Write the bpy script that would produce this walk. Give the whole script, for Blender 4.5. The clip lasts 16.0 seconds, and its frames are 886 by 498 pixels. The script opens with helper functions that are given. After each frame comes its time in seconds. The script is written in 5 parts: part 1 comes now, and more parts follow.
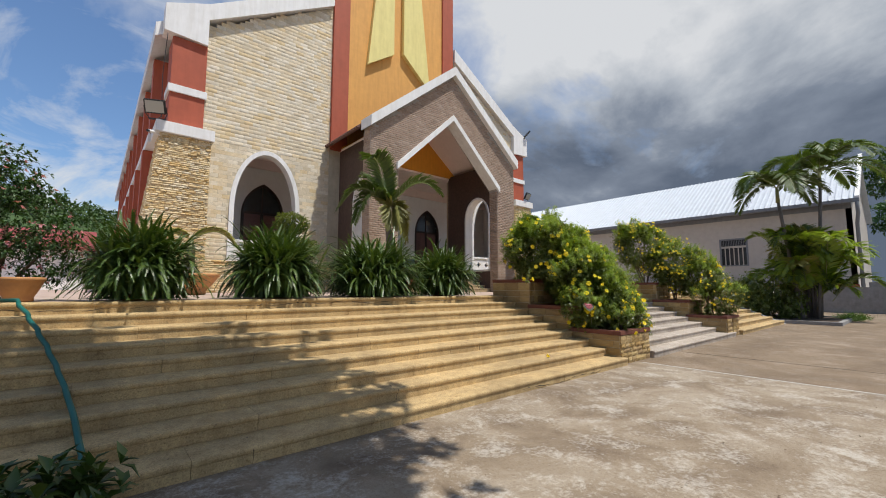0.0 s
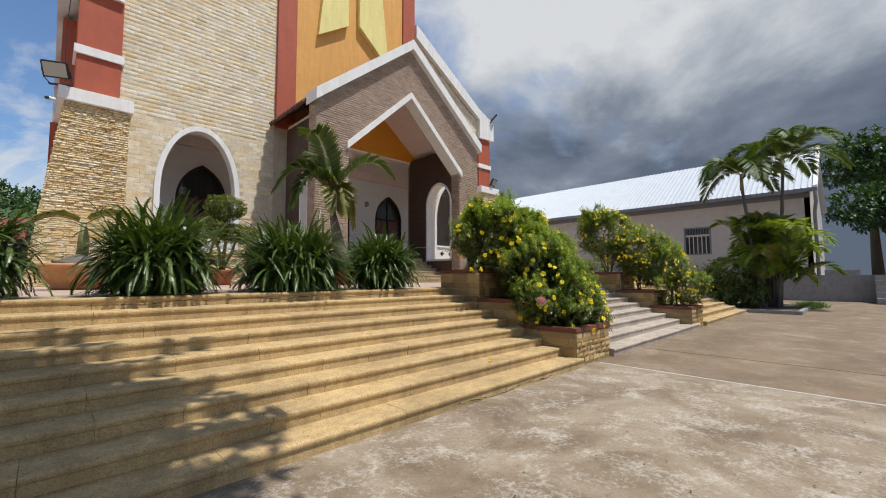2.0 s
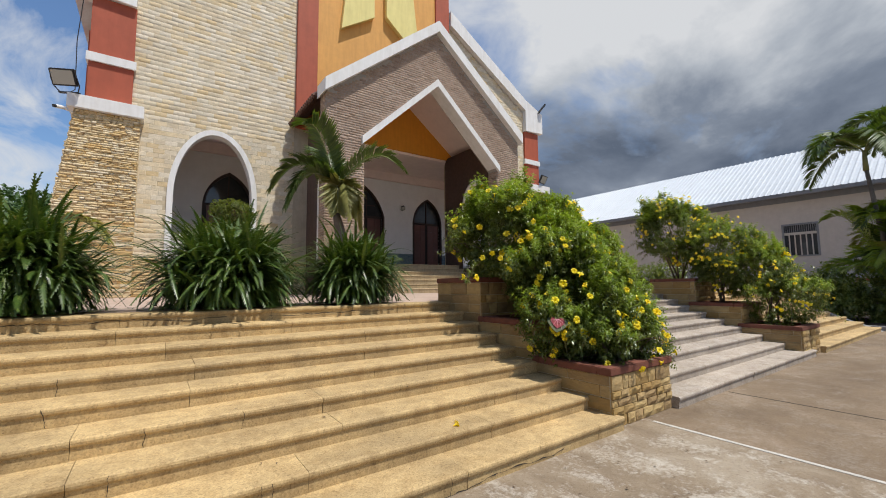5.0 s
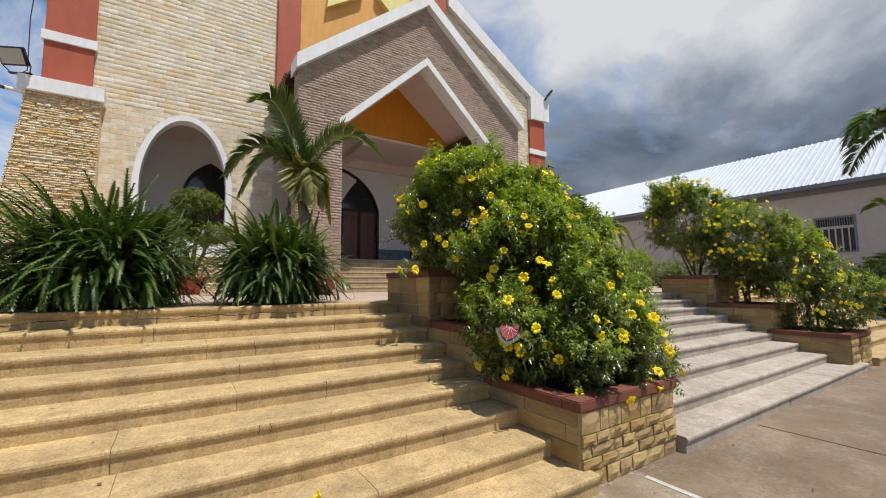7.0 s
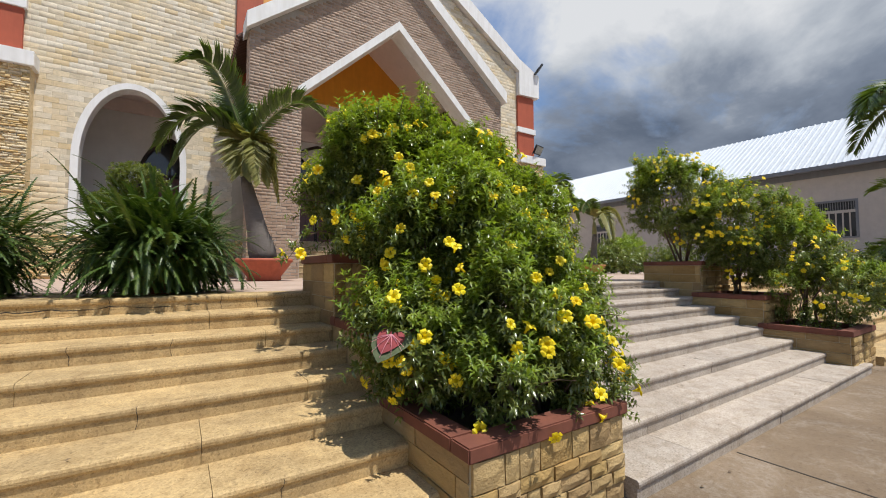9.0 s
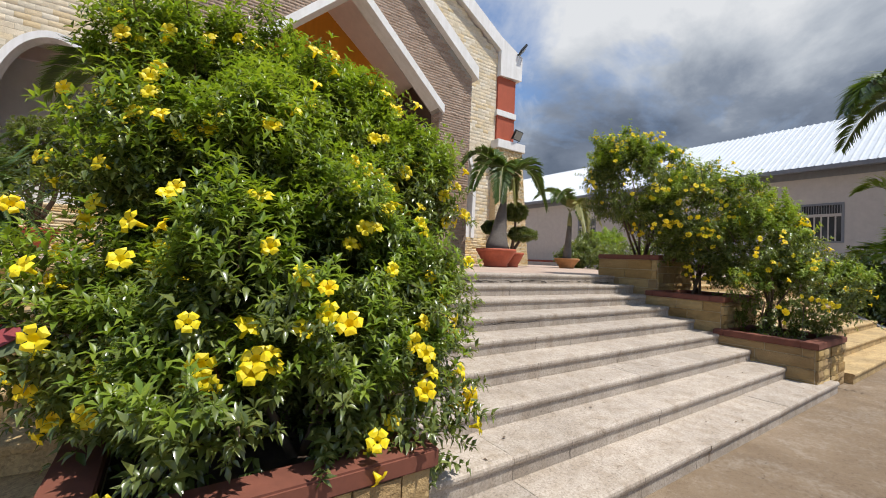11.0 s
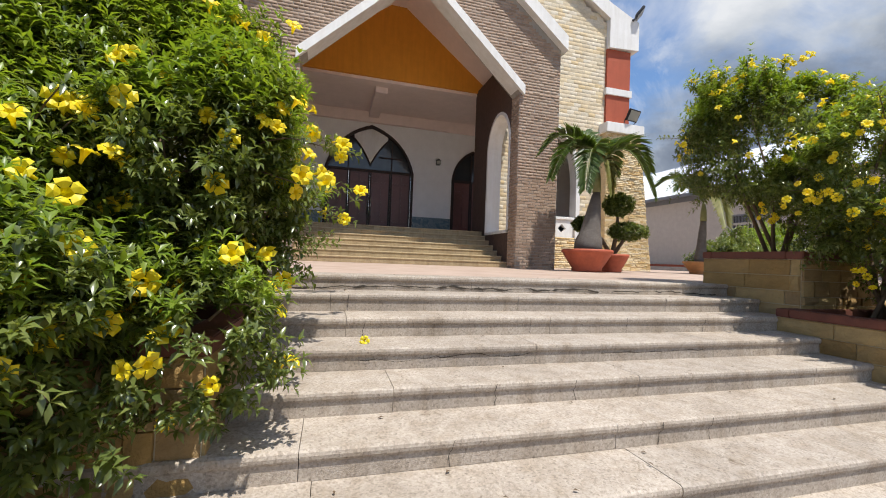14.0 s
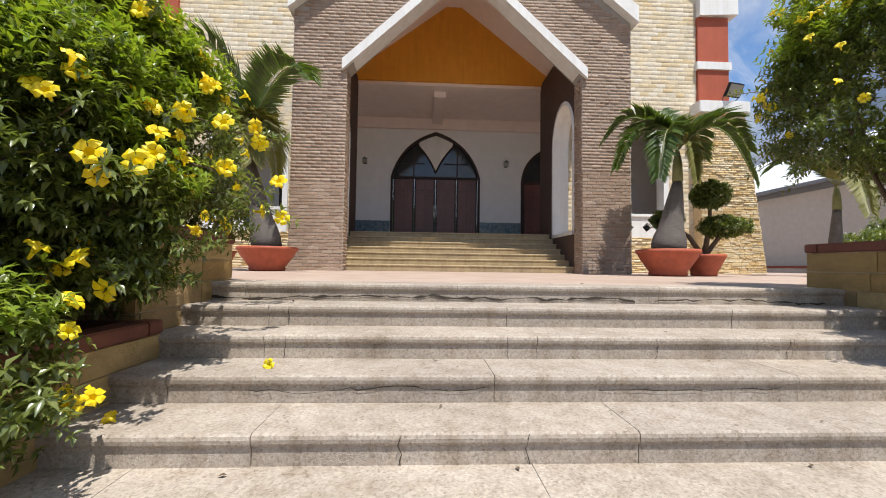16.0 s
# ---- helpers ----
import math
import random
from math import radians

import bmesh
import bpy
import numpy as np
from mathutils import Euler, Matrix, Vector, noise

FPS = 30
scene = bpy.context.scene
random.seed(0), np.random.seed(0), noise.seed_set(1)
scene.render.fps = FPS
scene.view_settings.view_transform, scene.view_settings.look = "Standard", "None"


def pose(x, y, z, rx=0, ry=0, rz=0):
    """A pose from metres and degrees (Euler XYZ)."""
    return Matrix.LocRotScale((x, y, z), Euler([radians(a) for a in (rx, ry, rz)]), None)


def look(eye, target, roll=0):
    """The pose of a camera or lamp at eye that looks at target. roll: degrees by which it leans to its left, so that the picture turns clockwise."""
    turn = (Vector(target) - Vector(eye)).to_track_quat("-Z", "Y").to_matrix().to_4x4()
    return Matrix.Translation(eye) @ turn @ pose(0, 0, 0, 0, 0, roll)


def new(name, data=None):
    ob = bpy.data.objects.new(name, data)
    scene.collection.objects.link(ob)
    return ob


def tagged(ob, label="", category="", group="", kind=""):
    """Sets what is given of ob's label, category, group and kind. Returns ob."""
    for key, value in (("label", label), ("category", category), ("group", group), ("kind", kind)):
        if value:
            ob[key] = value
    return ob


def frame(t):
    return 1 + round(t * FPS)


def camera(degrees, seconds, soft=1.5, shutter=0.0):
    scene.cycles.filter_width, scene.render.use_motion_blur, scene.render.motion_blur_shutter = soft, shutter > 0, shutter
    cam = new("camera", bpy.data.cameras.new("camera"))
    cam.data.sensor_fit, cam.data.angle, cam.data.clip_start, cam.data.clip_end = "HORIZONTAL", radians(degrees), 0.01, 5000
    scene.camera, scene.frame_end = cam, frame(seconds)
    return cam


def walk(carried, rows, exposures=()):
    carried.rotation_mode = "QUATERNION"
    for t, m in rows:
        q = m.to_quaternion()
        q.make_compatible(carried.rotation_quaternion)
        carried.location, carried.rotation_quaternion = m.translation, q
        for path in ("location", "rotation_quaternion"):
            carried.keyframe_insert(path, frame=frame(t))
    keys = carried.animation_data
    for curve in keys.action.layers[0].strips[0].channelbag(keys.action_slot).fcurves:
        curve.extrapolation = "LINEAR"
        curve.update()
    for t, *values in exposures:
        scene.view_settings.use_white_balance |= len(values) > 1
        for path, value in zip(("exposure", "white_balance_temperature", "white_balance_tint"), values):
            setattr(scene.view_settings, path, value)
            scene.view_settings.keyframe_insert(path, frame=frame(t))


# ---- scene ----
cam = camera(95.2, 16.0, soft=1.0)
PATH = [
    (0, (0.102, 0.127, 1.34), (1.399, 1.637, 1.534), 0.1),
    (0.5, (0.308, 0.192, 1.328), (1.658, 1.658, 1.497), 0.1),
    (1, (0.58, 0.252, 1.38), (1.964, 1.688, 1.526), 0.1),
    (1.5, (0.937, 0.337, 1.397), (2.338, 1.757, 1.54), -0.1),
    (2, (1.313, 0.49, 1.386), (2.707, 1.917, 1.527), -0.2),
    (2.5, (1.675, 0.673, 1.383), (3.034, 2.133, 1.529), -0.1),
    (3, (2.041, 0.804, 1.395), (3.348, 2.31, 1.543), -0.3),
    (3.5, (2.362, 0.938, 1.407), (3.617, 2.488, 1.562), -0.5),
    (4, (2.733, 1.044, 1.433), (3.948, 2.624, 1.602), -0.6),
    (6.5, (4.598, 1.546, 1.42), (5.692, 3.211, 1.597), -0.3),
    (7, (4.936, 1.738, 1.384), (6.021, 3.409, 1.56), -0.4),
    (7.5, (5.241, 1.83, 1.422), (6.328, 3.502, 1.568), -1.1),
    (8, (5.545, 1.925, 1.415), (6.638, 3.595, 1.546), -1.1),
    (8.5, (5.815, 2.033, 1.423), (6.909, 3.703, 1.536), -0.8),
    (9, (6.091, 2.069, 1.415), (7.184, 3.741, 1.513), -0.1),
    (9.5, (6.396, 2.123, 1.387), (7.501, 3.787, 1.476), 0.8),
    (10, (6.75, 2.238, 1.335), (7.895, 3.877, 1.41), 1.7),
    (10.2, (6.903, 2.239, 1.346), (8.06, 3.868, 1.411), 2.0),
    (12.3, (8.49, 2.34, 1.33), (9.495, 4.069, 1.357), 3.6),
    (12.5, (8.623, 2.397, 1.325), (9.608, 4.138, 1.35), 3.7),
    (13, (8.928, 2.552, 1.301), (9.786, 4.359, 1.334), 3.3),
    (13.5, (9.209, 2.699, 1.331), (9.919, 4.569, 1.372), 2.8),
    (14, (9.511, 2.795, 1.336), (10.051, 4.72, 1.388), 2.2),
    (14.5, (9.74, 2.91, 1.326), (10.123, 4.872, 1.39), 2.1),
    (15, (10.03, 3.093, 1.32), (10.268, 5.078, 1.399), 1.5),
    (15.5, (10.34, 3.211, 1.317), (10.477, 5.204, 1.406), 1.1),
    (16, (10.525, 3.281, 1.318), (10.622, 5.277, 1.401), 0.8),
]
walk(cam, [(t, look(eye, target, roll)) for t, eye, target, roll in PATH],
     [(0.0, -0.18), (4.0, -0.22), (8.0, -0.13), (12.5, 0.02), (16.0, 0.12)])

# ---- world, sun ----
SUN_DIR = Vector((-0.13, 0.32, -0.94)).normalized()
sun_data = bpy.data.lights.new("sun", "SUN")
sun_data.energy, sun_data.angle, sun_data.color = 5.6, radians(0.6), (1.0, 0.965, 0.90)
sun = new("sun", sun_data)
sun.matrix_world = SUN_DIR.to_track_quat("-Z", "Y").to_matrix().to_4x4()

world = bpy.data.worlds.new("sky")
scene.world = world
world.use_nodes = True
wn, wl = world.node_tree.nodes, world.node_tree.links
wn.clear()
w_out = wn.new("ShaderNodeOutputWorld")
w_bg = wn.new("ShaderNodeBackground")
sky = wn.new("ShaderNodeTexSky")
sky.sky_type, sky.sun_disc = "NISHITA", False
sky.sun_elevation, sky.sun_rotation = radians(70), radians(158)
w_bg.inputs[1].default_value = 0.095
coord = wn.new("ShaderNodeTexCoord")


def wnode(kind, **sets):
    n = wn.new(kind)
    for k, v in sets.items():
        n.inputs[k].default_value = v
    return n


def wmath(op, a, b=None, c=None):
    n = wn.new("ShaderNodeMath")
    n.operation = op
    n.use_clamp = False
    for i, v in enumerate((a, b, c)):
        if v is None:
            continue
        if isinstance(v, (int, float)):
            n.inputs[i].default_value = v
        else:
            wl.new(v, n.inputs[i])
    return n.outputs[0]


def wramp(fac, stops):
    n = wn.new("ShaderNodeValToRGB")
    el = n.color_ramp.elements
    while len(el) < len(stops):
        el.new(0.5)
    for e, (p, c) in zip(el, stops):
        e.position, e.color = p, (*c, 1) if len(c) == 3 else c
    wl.new(fac, n.inputs[0])
    return n.outputs[0]


sep = wn.new("ShaderNodeSeparateXYZ")
wl.new(coord.outputs["Generated"], sep.inputs[0])
# a cloud deck seen in perspective: direction over height
height = wmath("MAXIMUM", wmath("ADD", sep.outputs[2], 0.42), 0.2)
deck = wn.new("ShaderNodeCombineXYZ")
wl.new(wmath("DIVIDE", sep.outputs[0], height), deck.inputs[0])
wl.new(wmath("DIVIDE", sep.outputs[1], height), deck.inputs[1])
big = wnode("ShaderNodeTexNoise", Scale=1.55, Detail=10.0, Roughness=0.58, Distortion=0.35)
wl.new(deck.outputs[0], big.inputs["Vector"])
soft = wnode("ShaderNodeTexNoise", Scale=2.1, Detail=10.0, Roughness=0.56, Distortion=0.25)
wl.new(deck.outputs[0], soft.inputs["Vector"])
# the storm front stands in the east, over +x; it clears towards -x
east = wmath("MULTIPLY_ADD", sep.outputs[0], 0.33, -0.075)
# and opens to blue round the high sun
open_top = wmath("MULTIPLY", wmath("MAXIMUM", wmath("SUBTRACT", sep.outputs[2], 0.62), 0.0), 1.6)
cover = wmath("SUBTRACT", wmath("ADD", big.outputs[0], east), open_top)
mask = wramp(cover, [(0.47, (0, 0, 0)), (0.64, (1, 1, 1))])
dark = wmath("MULTIPLY_ADD", sep.outputs[0], 0.5, wmath("MULTIPLY_ADD", soft.outputs[0], 1.5, 0.06))
lift = wmath("SUBTRACT", dark, wmath("MULTIPLY", sep.outputs[2], 1.6))
tone = wramp(lift, [(0.32, (8.2, 8.4, 8.7)), (0.50, (5.3, 5.75, 6.4)), (0.70, (2.6, 3.05, 3.85)), (0.95, (1.35, 1.7, 2.35))])
blend = wn.new("ShaderNodeMixRGB")
wl.new(mask, blend.inputs[0])
deep = wn.new("ShaderNodeMixRGB")
deep.blend_type = "MULTIPLY"
deep.inputs[0].default_value = 1.0
deep.inputs[2].default_value = (1.25, 1.5, 1.75, 1)
wl.new(sky.outputs[0], deep.inputs[1])
streaks = wnode("ShaderNodeTexNoise", Scale=2.6, Detail=9.0, Roughness=0.62, Distortion=1.6)
wl.new(deck.outputs[0], streaks.inputs["Vector"])
low_bank = wmath("MULTIPLY", wmath("MAXIMUM", wmath("SUBTRACT", 0.32, sep.outputs[2]), 0.0), 0.9)
veil = wmath("MULTIPLY", wramp(wmath("ADD", streaks.outputs[0], low_bank), [(0.48, (0, 0, 0)), (0.74, (1, 1, 1))]), 0.85)
hazy = wn.new("ShaderNodeMixRGB")
hazy.inputs[2].default_value = (8.2, 8.5, 8.9, 1)
wl.new(veil, hazy.inputs[0])
wl.new(deep.outputs[0], hazy.inputs[1])
wl.new(hazy.outputs[0], blend.inputs[1])
wl.new(tone, blend.inputs[2])
wl.new(blend.outputs[0], w_bg.inputs[0])
wl.new(w_bg.outputs[0], w_out.inputs[0])

# ---- materials ----


class Mat:
    """Small wrapper round a node material: noise, ramps and bump in object space."""

    def __init__(self, name, rough=0.8, metal=0.0, spec=0.5):
        self.m = bpy.data.materials.new(name)
        self.m.use_nodes = True
        self.n, self.l = self.m.node_tree.nodes, self.m.node_tree.links
        self.b = self.n["Principled BSDF"]
        self.b.inputs["Roughness"].default_value = rough
        self.b.inputs["Metallic"].default_value = metal
        self.b.inputs["Specular IOR Level"].default_value = spec
        geo = self.n.new("ShaderNodeNewGeometry")
        self.pos, self.island = geo.outputs["Position"], geo.outputs["Random Per Island"]
        self.normal = geo.outputs["Normal"]
        self.rand = self.n.new("ShaderNodeObjectInfo").outputs["Random"]

    def noise(self, scale, detail=5.0, rough=0.6, dist=0.0, stretch=None):
        n = self.n.new("ShaderNodeTexNoise")
        n.inputs["Scale"].default_value, n.inputs["Detail"].default_value = scale, detail
        n.inputs["Roughness"].default_value, n.inputs["Distortion"].default_value = rough, dist
        src = self.pos
        if stretch:
            mp = self.n.new("ShaderNodeMapping")
            mp.inputs["Scale"].default_value = stretch
            self.l.new(src, mp.inputs["Vector"])
            src = mp.outputs[0]
        self.l.new(src, n.inputs["Vector"])
        return n.outputs[0]

    def voronoi(self, scale, feature="F1", out=0):
        n = self.n.new("ShaderNodeTexVoronoi")
        n.feature = feature
        n.inputs["Scale"].default_value = scale
        self.l.new(self.pos, n.inputs["Vector"])
        return n.outputs[out]

    def ramp(self, fac, stops):
        n = self.n.new("ShaderNodeValToRGB")
        el = n.color_ramp.elements
        while len(el) < len(stops):
            el.new(0.5)
        for e, (p, c) in zip(el, stops):
            e.position, e.color = p, (*c, 1)
        self.l.new(fac, n.inputs[0])
        return n.outputs[0]

    def math(self, op, a, b=0.0):
        n = self.n.new("ShaderNodeMath")
        n.operation = op
        for i, v in enumerate((a, b)):
            if isinstance(v, (int, float)):
                n.inputs[i].default_value = v
            else:
                self.l.new(v, n.inputs[i])
        return n.outputs[0]

    def mix(self, fac, a, b, how="MIX"):
        n = self.n.new("ShaderNodeMixRGB")
        n.blend_type = how
        for i, v in enumerate((fac, a, b)):
            if isinstance(v, (int, float)):
                n.inputs[i].default_value = v
            elif isinstance(v, tuple):
                n.inputs[i].default_value = (*v, 1)
            else:
                self.l.new(v, n.inputs[i])
        return n.outputs[0]

    def color(self, c):
        if isinstance(c, tuple):
            self.b.inputs["Base Color"].default_value = (*c, 1)
        else:
            self.l.new(c, self.b.inputs["Base Color"])
        return self

    def bump(self, h, strength=0.4, dist=0.01):
        n = self.n.new("ShaderNodeBump")
        n.inputs["Strength"].default_value, n.inputs["Distance"].default_value = strength, dist
        self.l.new(h, n.inputs["Height"])
        self.l.new(n.outputs[0], self.b.inputs["Normal"])
        return self

    def rough(self, r):
        self.l.new(r, self.b.inputs["Roughness"])
        return self


def plain(name, c, rough=0.7, metal=0.0, vary=0.12, scale=3.0, bump=0.15, runs=0.55):
    """Paint or plaster: one colour with faint blotches and fine grain."""
    m = Mat(name, rough, metal)
    lo, hi = tuple(x * (1 - vary) for x in c), tuple(min(1, x * (1 + vary * 0.6)) for x in c)
    a = m.ramp(m.noise(scale, 6, 0.65), [(0.3, lo), (0.7, hi)])
    streak = m.ramp(m.noise(2.2, 5, 0.6, 0.2, (3.0, 3.0, 0.35)), [(0.35, (0.84, 0.82, 0.78)), (0.6, (1, 1, 1))])
    m.color(m.mix(runs, a, streak, "MULTIPLY"))
    m.bump(m.noise(90, 3), bump, 0.004)
    return m.m


def stone(name, tones, grain=60, bump=0.5, rough=0.85, rnd="island", depth=0.008, stain=0.25):
    """Cut or split stone: a tone for each piece, veins, grain and stains."""
    m = Mat(name, rough)
    src = m.island if rnd == "island" else m.rand
    k = len(tones)
    base = m.ramp(src, [(i / max(1, k - 1), t) for i, t in enumerate(tones)])
    vein = m.ramp(m.noise(7, 6, 0.65, 0.8, (1, 1, 2.2)), [(0.3, (0.72, 0.7, 0.66)), (0.65, (1.08, 1.06, 1.04))])
    c = m.mix(0.7, base, vein, "MULTIPLY")
    dirt = m.ramp(m.noise(1.1, 7, 0.62, 0.3), [(0.36, (0.62, 0.57, 0.5)), (0.56, (1, 1, 1))])
    c = m.mix(stain, c, dirt, "MULTIPLY")
    m.color(c)
    m.bump(m.math("ADD", m.noise(grain, 4, 0.7), m.noise(grain * 0.2, 4, 0.7)), bump, depth)
    return m.m


def terrazzo(name, tone, dirt_tone, amount=0.55):
    """Washed-granite steps: speckle, worn tone, water stains."""
    m = Mat(name, 0.82)
    sp = m.ramp(m.voronoi(95, "F1", 1), [(0.0, (0.35, 0.32, 0.28)), (0.3, (0.85, 0.83, 0.8)), (0.6, (1.0, 1.0, 1.0)), (1.0, (1.3, 1.29, 1.26))])
    base = m.ramp(m.noise(1.6, 7, 0.65, 0.4), [(0.3, dirt_tone), (0.62, tone)])
    run = m.ramp(m.noise(3.2, 5, 0.6, 0.3, (2.6, 2.6, 0.5)), [(0.33, (0.6, 0.53, 0.43)), (0.56, (1, 1, 1))])
    grime = m.ramp(m.noise(75, 6, 0.75), [(0.34, (0.42, 0.38, 0.33)), (0.5, (1.05, 1.05, 1.05))])
    c = m.mix(amount, base, sp, "MULTIPLY")
    c = m.mix(0.5, c, run, "MULTIPLY")
    c = m.mix(0.55, c, grime, "MULTIPLY")
    spot = m.ramp(m.noise(9, 7, 0.72, 1.0), [(0.30, (0.5, 0.44, 0.36)), (0.40, (1, 1, 1))])
    c = m.mix(0.8, c, spot, "MULTIPLY")
    tint = m.ramp(m.rand, [(0, (0.9, 0.9, 0.89)), (1, (1.04, 1.03, 1.0))])
    m.color(m.mix(1.0, c, tint, "MULTIPLY"))
    m.bump(m.math("ADD", m.noise(130, 3, 0.7), m.noise(9, 5, 0.6)), 0.55, 0.006)
    return m.m


def leafy(name, tones, rough=0.38, trans=0.25, spec=0.5, rnd="island"):
    m = Mat(name, rough, 0.0, spec)
    k = len(tones)
    src = m.island if rnd == "island" else m.rand
    c = m.ramp(src, [(i / max(1, k - 1), t) for i, t in enumerate(tones)])
    patch = m.ramp(m.noise(2.3, 3), [(0.35, (0.75, 0.8, 0.7)), (0.65, (1.15, 1.12, 1.0))])
    c = m.mix(0.8, c, patch, "MULTIPLY")
    m.color(c)
    t = m.n.new("ShaderNodeBsdfTranslucent")
    m.l.new(m.mix(1.0, c, (1.4, 1.4, 0.5), "MULTIPLY"), t.inputs[0])
    s = m.n.new("ShaderNodeMixShader")
    s.inputs[0].default_value = trans
    m.l.new(m.b.outputs[0], s.inputs[1])
    m.l.new(t.outputs[0], s.inputs[2])
    m.l.new(s.outputs[0], m.n["Material Output"].inputs[0])
    return m.m


def brick_paint(name, tones):
    return stone(name, tones, grain=80, bump=0.4, rough=0.75, depth=0.004, stain=0.35)


M_WHITE = plain("white_paint", (0.78, 0.77, 0.75), 0.6, vary=0.06)
M_SOFFIT = plain("soffit_paint", (0.84, 0.72, 0.68), 0.75, vary=0.06, runs=0.12)
M_PLASTER = plain("grey_white_plaster", (0.80, 0.80, 0.80), 0.8, vary=0.05, runs=0.1)
M_RED = plain("brick_red_paint", (0.40, 0.085, 0.038), 0.7, vary=0.1)
M_OCHRE = plain("ochre_yellow_paint", (0.72, 0.36, 0.085), 0.7, vary=0.07)
M_ORANGE = plain("orange_paint", (0.72, 0.30, 0.025), 0.7, vary=0.07)
M_PALE = plain("pale_yellow_paint", (0.80, 0.69, 0.26), 0.7, vary=0.05)
M_SAND = stone("sandstone_tile", [(0.61, 0.523, 0.371), (0.719, 0.632, 0.48), (0.665, 0.523, 0.305), (0.774, 0.703, 0.567), (0.665, 0.6, 0.469), (0.752, 0.627, 0.414)], 50, 0.45)
M_SAND_PIECE = stone("sandstone_tile_piece", [(0.61, 0.523, 0.371), (0.719, 0.632, 0.48), (0.665, 0.523, 0.305), (0.774, 0.703, 0.567), (0.665, 0.6, 0.469), (0.752, 0.627, 0.414)], 50, 0.45, rnd="object")
M_MORTAR = plain("sandy_mortar", (0.52, 0.45, 0.33), 0.9, vary=0.15)
M_SPLIT = stone("split_yellow_stone", [(0.72, 0.54, 0.28), (0.80, 0.68, 0.46), (0.68, 0.47, 0.20), (0.78, 0.62, 0.36), (0.82, 0.73, 0.54)], 40, 0.9, depth=0.02)
M_SPLIT_PIECE = stone("split_yellow_stone_piece", [(0.72, 0.54, 0.28), (0.80, 0.68, 0.46), (0.68, 0.47, 0.20), (0.78, 0.62, 0.36), (0.82, 0.73, 0.54)], 40, 0.9, depth=0.02, rnd="object")
M_BROWN = brick_paint("brown_slip_tile", [(0.302, 0.211, 0.151), (0.41, 0.297, 0.221), (0.356, 0.248, 0.178), (0.454, 0.346, 0.265)])
M_BROWN_PIECE = stone("brown_slip_tile_piece", [(0.302, 0.211, 0.151), (0.41, 0.297, 0.221), (0.356, 0.248, 0.178), (0.454, 0.346, 0.265)], 80, 0.4, 0.75, "object", 0.004, 0.35)
M_JOINT = plain("pale_tile_joint", (0.36, 0.33, 0.29), 0.9)
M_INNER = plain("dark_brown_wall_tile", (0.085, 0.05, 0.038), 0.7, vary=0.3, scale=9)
M_STEP_Y = terrazzo("yellow_washed_step", (0.545, 0.39, 0.19), (0.35, 0.25, 0.125))
M_STEP_W = terrazzo("grey_washed_step", (0.456, 0.395, 0.339), (0.335, 0.284, 0.237))
M_STEP_IN = terrazzo("porch_step_stone", (0.44, 0.34, 0.20), (0.33, 0.25, 0.15), 0.4)
M_PLANT_STONE = stone("planter_stone", [(0.42, 0.29, 0.11), (0.34, 0.21, 0.07), (0.50, 0.36, 0.16), (0.38, 0.26, 0.12), (0.30, 0.20, 0.09)], 45, 0.8, 0.85, "object", 0.015, 0.6)
M_RAIL = plain("red_brown_coping", (0.17, 0.055, 0.033), 0.75, vary=0.25, scale=8)
M_TERRA = plain("terracotta", (0.42, 0.095, 0.045), 0.65, vary=0.22, scale=6)
M_TAN_POT = plain("tan_clay", (0.50, 0.24, 0.09), 0.7, vary=0.2, scale=6)
M_SOIL = plain("soil", (0.07, 0.045, 0.03), 0.95, vary=0.4, scale=14, bump=0.8)
M_WOOD = stone("dark_red_door_wood", [(0.13, 0.05, 0.042), (0.17, 0.066, 0.055)], 30, 0.2, 0.4, "object", 0.003, 0.2)
M_DARK_WOOD = plain("black_brown_wood", (0.03, 0.014, 0.011), 0.62, vary=0.2)
M_CHROME = plain("brushed_steel", (0.7, 0.7, 0.7), 0.3, 1.0, 0.03)
M_BLACK = plain("black_metal", (0.02, 0.02, 0.022), 0.45, vary=0.1)
M_ROOF = plain("white_metal_roof", (0.50, 0.53, 0.56), 0.5, vary=0.06, scale=1.2)
M_GREY_METAL = plain("grey_gutter_metal", (0.17, 0.18, 0.195), 0.5, vary=0.08)
M_BEIGE = plain("beige_house_plaster", (0.45, 0.41, 0.36), 0.85, vary=0.08, runs=0.15)
M_CEMENT = plain("pale_cement", (0.46, 0.43, 0.38), 0.9, vary=0.2, scale=9)
M_CONCRETE = plain("grey_concrete", (0.27, 0.26, 0.25), 0.9, vary=0.2, scale=4)
M_TILE_ROOF = plain("old_roof_tile", (0.11, 0.05, 0.035), 0.85, vary=0.3, scale=12)
M_RED_ROOF = plain("red_metal_roof", (0.25, 0.045, 0.04), 0.55, vary=0.15)
M_HOSE = plain("green_rubber_hose", (0.01, 0.12, 0.095), 0.45, vary=0.1)
M_CRACK = plain("dark_crack", (0.05, 0.04, 0.03), 0.95)
M_BARK = stone("grey_palm_bark", [(0.115, 0.10, 0.09), (0.155, 0.14, 0.125)], 25, 0.7, 0.85, "object", 0.015, 0.4)
M_TWIG = plain("brown_twig", (0.13, 0.085, 0.05), 0.85, vary=0.3, scale=20)
